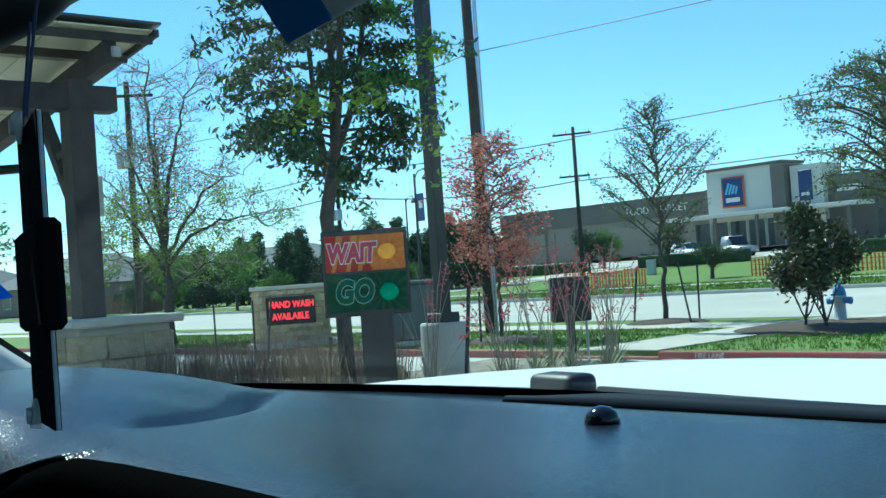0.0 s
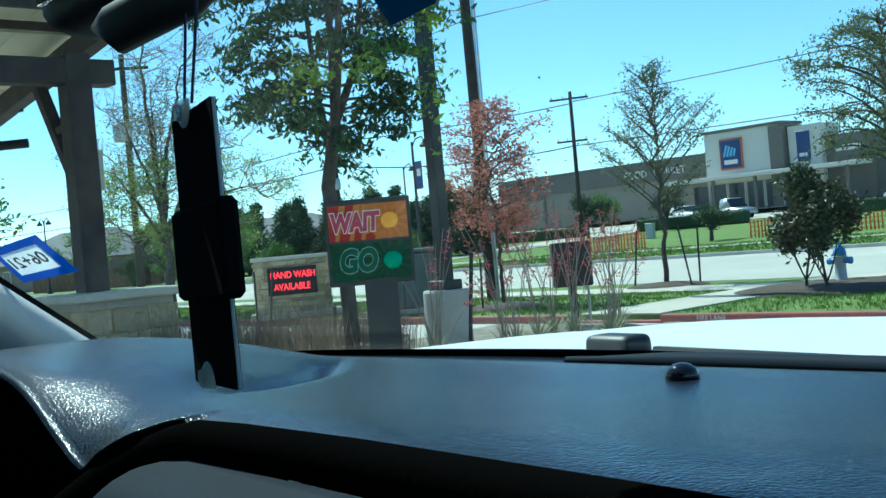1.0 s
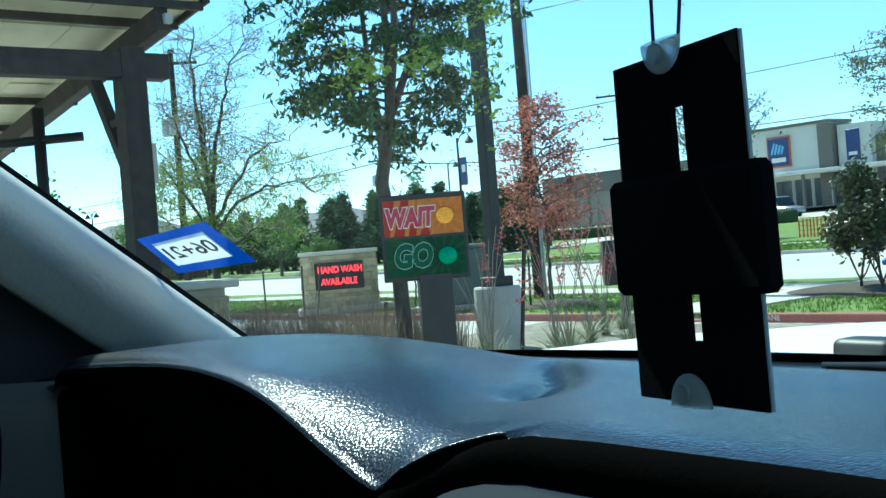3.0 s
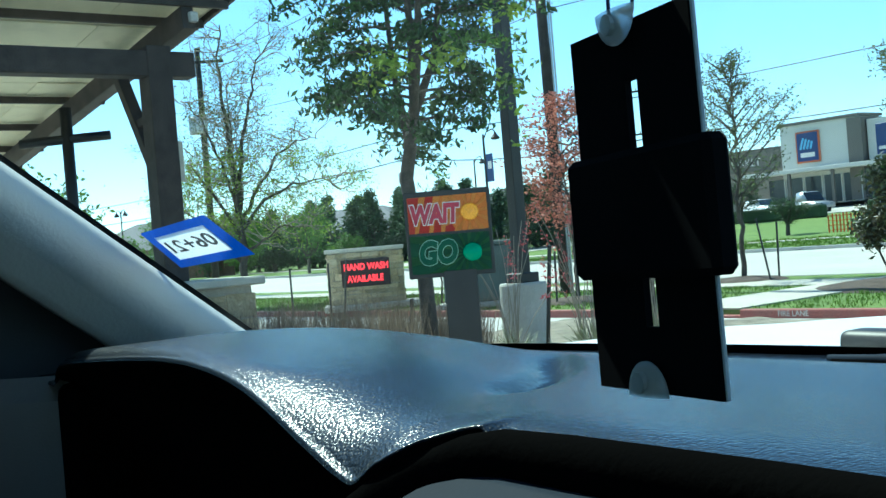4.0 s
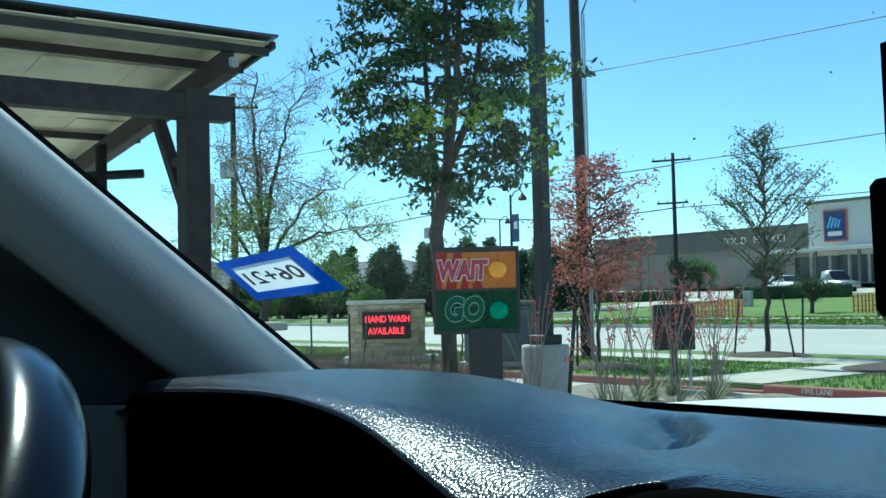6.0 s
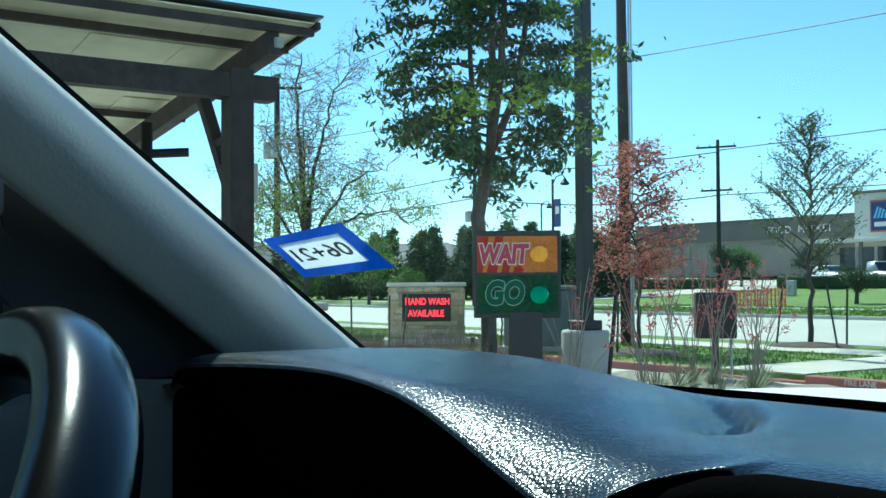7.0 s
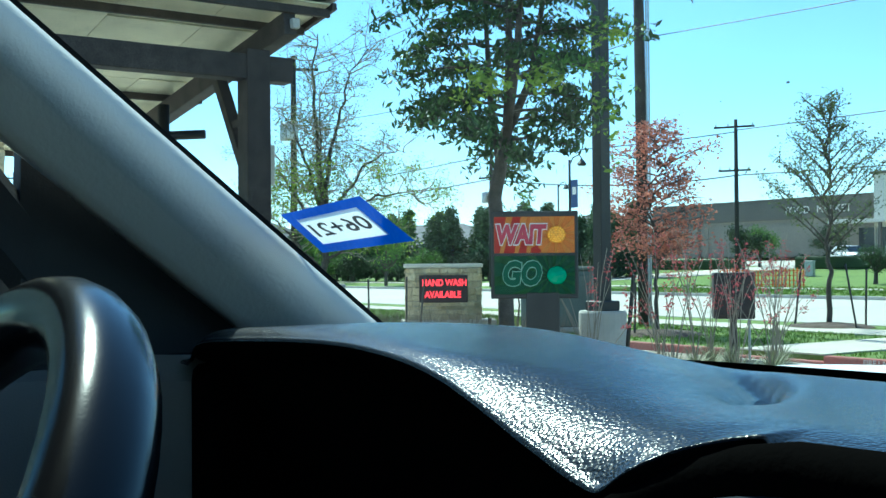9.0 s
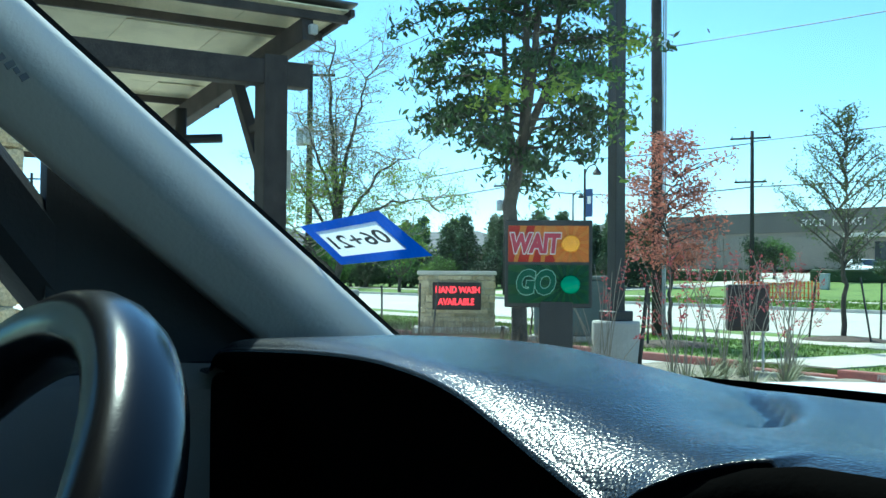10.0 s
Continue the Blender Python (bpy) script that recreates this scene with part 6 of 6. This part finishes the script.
for s in (-1, 1):
    xb = CX + s * 0.83
    part("outer_door", box(0.03, 1.05, 0.78, Matrix.Translation((xb, -0.22, 0.42)), 0.012), M["hood"], me_car, "white outer door skin")
    part("outer_door", box(0.03, 0.95, 0.78, Matrix.Translation((xb, -1.24, 0.42)), 0.012), M["hood"], me_car, "white outer door skin")
    part("rear_quarter", box(0.03, 1.15, 0.80, Matrix.Translation((xb, -2.30, 0.42)), 0.012), M["hood"], me_car)
    part("sill", box(0.05, 3.4, 0.12, Matrix.Translation((xb, -1.15, 0.30)), 0.01), M["black_plastic"], me_car)
    part("roof_rail", beam((CX + s * 0.72, 0.0, 1.63), (CX + s * 0.70, -2.7, 1.60), 0.05, 0.05, 0.01), M["hood"], me_car)
    part("rear_glass_side", box(0.01, 0.85, 0.32, Matrix.Translation((CX + s * 0.77, -2.25, 1.24))), M["car_glass"], me_car)
    for yy in (1.12, -1.95):
        wl = part("wheel", lathe([(0.22, -0.11), (0.33, -0.10), (0.345, 0), (0.33, 0.10), (0.22, 0.11)], 26, Matrix.Translation((CX + s * 0.74, yy, DRIVE + 0.345)) @ Euler((0, radians(90), 0)).to_matrix().to_4x4()), M["tyre"], me_car, "black tyre")
        part("rim", lathe([(0.06, -0.118), (0.22, -0.112), (0.22, 0.112), (0.06, 0.118)], 18, Matrix.Translation((CX + s * 0.74, yy, DRIVE + 0.345)) @ Euler((0, radians(90), 0)).to_matrix().to_4x4()), M["rim"], wl)
part("outer_roof", box(1.46, 2.75, 0.02, Matrix.Translation((CX, -1.36, 1.657)), 0.008), M["hood"], me_car, "white painted roof")
part("tailgate", box(1.6, 0.05, 0.8, Matrix.Translation((CX, -2.86, 0.42)), 0.02), M["hood"], me_car)
part("rear_window", box(1.36, 0.02, 0.42, Matrix.Translation((CX, -2.84, 1.21)) @ Euler((radians(12), 0, 0)).to_matrix().to_4x4()), M["car_glass"], me_car)
part("rear_roof", box(1.44, 0.95, 0.03, Matrix.Translation((CX, -2.32, 1.61)), 0.008), M["headliner"], me_car)
part("bumper", box(1.66, 0.14, 0.24, Matrix.Translation((CX, 1.78, 0.24)), 0.04, seg=2), M["hood"], me_car)
part("bumper", box(1.66, 0.14, 0.24, Matrix.Translation((CX, -2.92, 0.24)), 0.04, seg=2), M["hood"], me_car)
for s in (-1, 1):
    part("headlight", box(0.34, 0.08, 0.14, Matrix.Translation((CX + s * 0.55, 1.74, 0.74)), 0.03, seg=2), M["rim"], me_car)
part("grille", box(0.7, 0.04, 0.16, Matrix.Translation((CX, 1.785, 0.72)), 0.02), M["black_plastic"], me_car)
part("underbody", box(1.5, 4.4, 0.1, Matrix.Translation((CX, -0.55, 0.18))), M["black_plastic"], me_car)
part("rear_wall", box(1.6, 0.06, 0.75, Matrix.Translation((CX, -1.92, 0.5))), M["seat"], me_car)
part("cabin_floor", box(1.6, 2.6, 0.05, Matrix.Translation((CX, -0.7, 0.35))), M["seat"], me_car)
for sx in (-0.49, 0.25):
    st = part("seat", box(0.5, 0.5, 0.2, Matrix.Translation((sx, -0.55, 0.6)), 0.05, seg=2), M["seat"], me_car, "dark cloth front seat", smooth=True)
    part("seat_back", box(0.5, 0.14, 0.62, Matrix.Translation((sx, -0.83, 0.72)) @ Euler((radians(12), 0, 0)).to_matrix().to_4x4(), 0.05, seg=2), M["seat"], st, smooth=True)

# steering wheel
WC, TAU = Vector((-0.46, 0.04, 1.12)), 0.6
e1, e2 = Vector((1, 0, 0)), Vector((0, math.sin(TAU), math.cos(TAU)))
e3 = e1.cross(e2)
bm = bmesh.new()
rings = []
for k in range(72):
    a = 2 * math.pi * k / 72
    ring = []
    for j in range(14):
        b = 2 * math.pi * j / 14
        rad = 0.185 + 0.0155 * math.cos(b)
        ring.append(bm.verts.new(WC + e1 * rad * math.cos(a) + e2 * rad * math.sin(a) + e3 * 0.018 * math.sin(b)))
    rings.append(ring)
for k in range(72):
    for j in range(14):
        bm.faces.new((rings[k][j], rings[(k + 1) % 72][j], rings[(k + 1) % 72][(j + 1) % 14], rings[k][(j + 1) % 14]))
bmesh.ops.recalc_face_normals(bm, faces=bm.faces[:])
sw = part("steering_wheel", bm, M["wheel_leather"], me_car, "black leather steering wheel", smooth=True)
part("hub", shift(lathe([(0.085, 0), (0.09, 0.02), (0.075, 0.045), (0.03, 0.055)], 24), Matrix.Translation(WC - e3 * 0.03) @ Matrix(((e1.x, e2.x, e3.x, 0), (e1.y, e2.y, e3.y, 0), (e1.z, e2.z, e3.z, 0), (0, 0, 0, 1)))), M["black_plastic"], sw, smooth=True)
for a in (0, 180, 270):
    d = e1 * math.cos(radians(a)) + e2 * math.sin(radians(a))
    part("spoke", beam(WC + d * 0.06 - e3 * 0.01, WC + d * 0.18, 0.045, 0.016, 0.005, up=e3), M["black_plastic"], sw)
part("column", tube([WC - e3 * 0.02, WC + Vector((0, 0.26, -0.08))], [0.035, 0.045], 12), M["cluster"], me_car)

# rear view mirror, tag, sticker, hanging holder
MIR = Matrix.Translation((-0.139, 0.243, 1.394)) @ pose(0, 0, 0, -8, -6, 11)
mr = part("rear_view_mirror", box(0.155, 0.030, 0.055, MIR, 0.012, seg=3), M["black_plastic"], me_car, "black rear view mirror", smooth=True)
part("mirror_face", box(0.138, 0.002, 0.042, MIR @ Matrix.Translation((0, -0.0165, 0.007))), M["mirror"], mr)
part("stem", tube([(-0.135, 0.26, 1.43), (-0.125, 0.275, 1.44), (-0.12, 0.30, 1.455)], [0.012, 0.011, 0.014], 8), M["black_plastic"], mr)
part("tab", tube([(-0.146, 0.207, 1.3765), (-0.138, 0.210, 1.3745), (-0.118, 0.222, 1.3815), (-0.108, 0.23, 1.387)], [0.0015, 0.0075, 0.0078, 0.005], 14), M["black_plastic"], mr, "rounded dimming tab", smooth=True)
TAG = Matrix.Translation((-0.113, 0.334, 1.3935)) @ pose(0, 0, 0, 33, -9, 6)
tag = part("windscreen_tag", box(0.085, 0.003, 0.05, TAG, 0.001), M["tag_white"], me_car, "white and blue windscreen tag")
part("band", box(0.024, 0.001, 0.049, TAG @ Matrix.Translation((-0.030, -0.0022, 0.0005))), M["tag_blue"], tag)
for k in range(2):
    part("bar", box(0.05 - 0.015 * k, 0.001, 0.004, TAG @ Matrix.Translation((0.004, -0.0022, 0.012 + 0.007 * k))), M["ink"], tag)

# sticker on the glass, seen from behind
SA, SB, SC = Vector((-0.813, 0.401, 1.332)), Vector((-0.656, 0.382, 1.337)), Vector((-0.759, 0.409, 1.302))
sx_, sz_ = SB - SA, SA - SC
SM = Matrix(((sx_.x, 0, sz_.x, SC.x), (sx_.y, -1, sz_.y, SC.y), (sx_.z, 0, sz_.z, SC.z), (0, 0, 0, 1)))
SM = F @ SM
sk = thing("inspection_sticker", Matrix.Identity(4), "paper sticker framed with blue tape inside the windscreen", "sticker")


def on_sticker(bm):
    return shift(bm, SM)


tf = bmesh.new()
for x0, x1, z0, z1 in ((0, 1, 0, 0.19), (0, 1, 0.79, 1), (0, 0.14, 0.19, 0.79), (0.86, 1, 0.19, 0.79)):
    join(tf, sheet(lambda u, v: (u, 0, v), (x0, x1), (z0, z1)))
part("tape_frame", on_sticker(tf), M["tape"], sk, "bright blue tape frame")
part("paper", on_sticker(sheet(lambda u, v: (u, 0.001, v), (0.13, 0.87), (0.18, 0.80))), M["paper"], sk, "white paper sticker")
part("writing", on_sticker(shift(text_bm("06+21", 0.29, 0.0002, mirror=True, thick=0.003), Matrix.Translation((0.5, 0.0025, 0.47)) @ Matrix.Diagonal((0.93, 1, 1.45, 1)))), M["ink"], sk, "dark mirrored lettering")

# holder on two cords from the mirror
hl = thing("card_holder", F @ pose(-0.1065, 0.214, 1.346, 0, 0, -15), "black slotted card holder hung on cords from the mirror", "card holder")


def slotted(w, h, t, slots):
    """A plate in the x-z plane with upright slots cut through; its top at z = 0."""
    bm = bmesh.new()
    xs = sorted({-w / 2, w / 2, *[s[0] for s in slots], *[s[1] for s in slots]})
    zs = sorted({0, -h, *[s[2] for s in slots], *[s[3] for s in slots]})
    for x0, x1 in zip(xs, xs[1:]):
        for z0, z1 in zip(zs, zs[1:]):
            if any(s[0] <= x0 and x1 <= s[1] and s[2] <= z0 and z1 <= s[3] for s in slots):
                continue
            bm.faces.new([bm.verts.new(p) for p in ((x0, 0, z0), (x1, 0, z0), (x1, 0, z1), (x0, 0, z1))])
    bmesh.ops.remove_doubles(bm, verts=bm.verts[:], dist=1e-6)
    ex = bmesh.ops.extrude_face_region(bm, geom=bm.faces[:])
    bmesh.ops.translate(bm, vec=(0, t, 0), verts=[v for v in ex["geom"] if isinstance(v, bmesh.types.BMVert)])
    bmesh.ops.recalc_face_normals(bm, faces=bm.faces[:])
    return bm


TI = Euler((0, radians(-1), 0)).to_matrix().to_4x4()
part("back_plate", shift(slotted(0.0445, 0.076, 0.0016, [(-0.0016, 0.0030, -0.0260, -0.0120), (-0.0016, 0.0030, -0.0625, -0.0490)]), TI), M["holder"], hl, "thin black slotted plate")
# thin strip added as the bright lit edge on the plate's right
part("edge_trim", shift(box(0.0006, 0.0010, 0.0758, Matrix.Translation((0.0226, 0.0008, -0.0759)), 0.0002), TI), M["edge_trim"], hl, "pale strip for the lit edge of the plate")
part("sleeve", shift(box(0.0530, 0.006, 0.0265, Matrix.Translation((0, 0.001, -0.0525)), 0.0015), TI), M["holder"], hl, "black sliding sleeve")
for z in (0.0025, -0.0765):
    half = lathe([(0.0072, 0), (0.0072, 0.0004), (0.006, 0.0011), (0.0042, 0.0016), (0.002, 0.0019), (0.0004, 0.002)], 24)
    bmesh.ops.bisect_plane(half, geom=half.verts[:] + half.edges[:] + half.faces[:], plane_co=(0, 0, 0), plane_no=(0, 1 if z > -0.03 else -1, 0), clear_outer=True)
    c = part("suction_cup", shift(half, TI @ Matrix.Translation((-0.001, -0.0012, z)) @ RX90), CLEAR, hl, "clear suction cup", smooth=True)
    part("knob", shift(lathe([(0.0022, 0), (0.0022, 0.0016)], 10), TI @ Matrix.Translation((-0.001, -0.0022, z - 0.003 if z > -0.03 else z + 0.003)) @ RX90), CLEAR, c)
part("cord", tube([(-0.0055, 0.0, 0.0005), (-0.010, 0.004, 0.03), (-0.014, 0.012, 0.055)], 0.00045, 6), M["cord"], hl, "thin dark cord")
part("cord", tube([(0.0035, 0.0, 0.0015), (0.0036, 0.004, 0.03), (0.0036, 0.012, 0.055)], 0.00045, 6), M["cord"], hl, "thin dark cord")
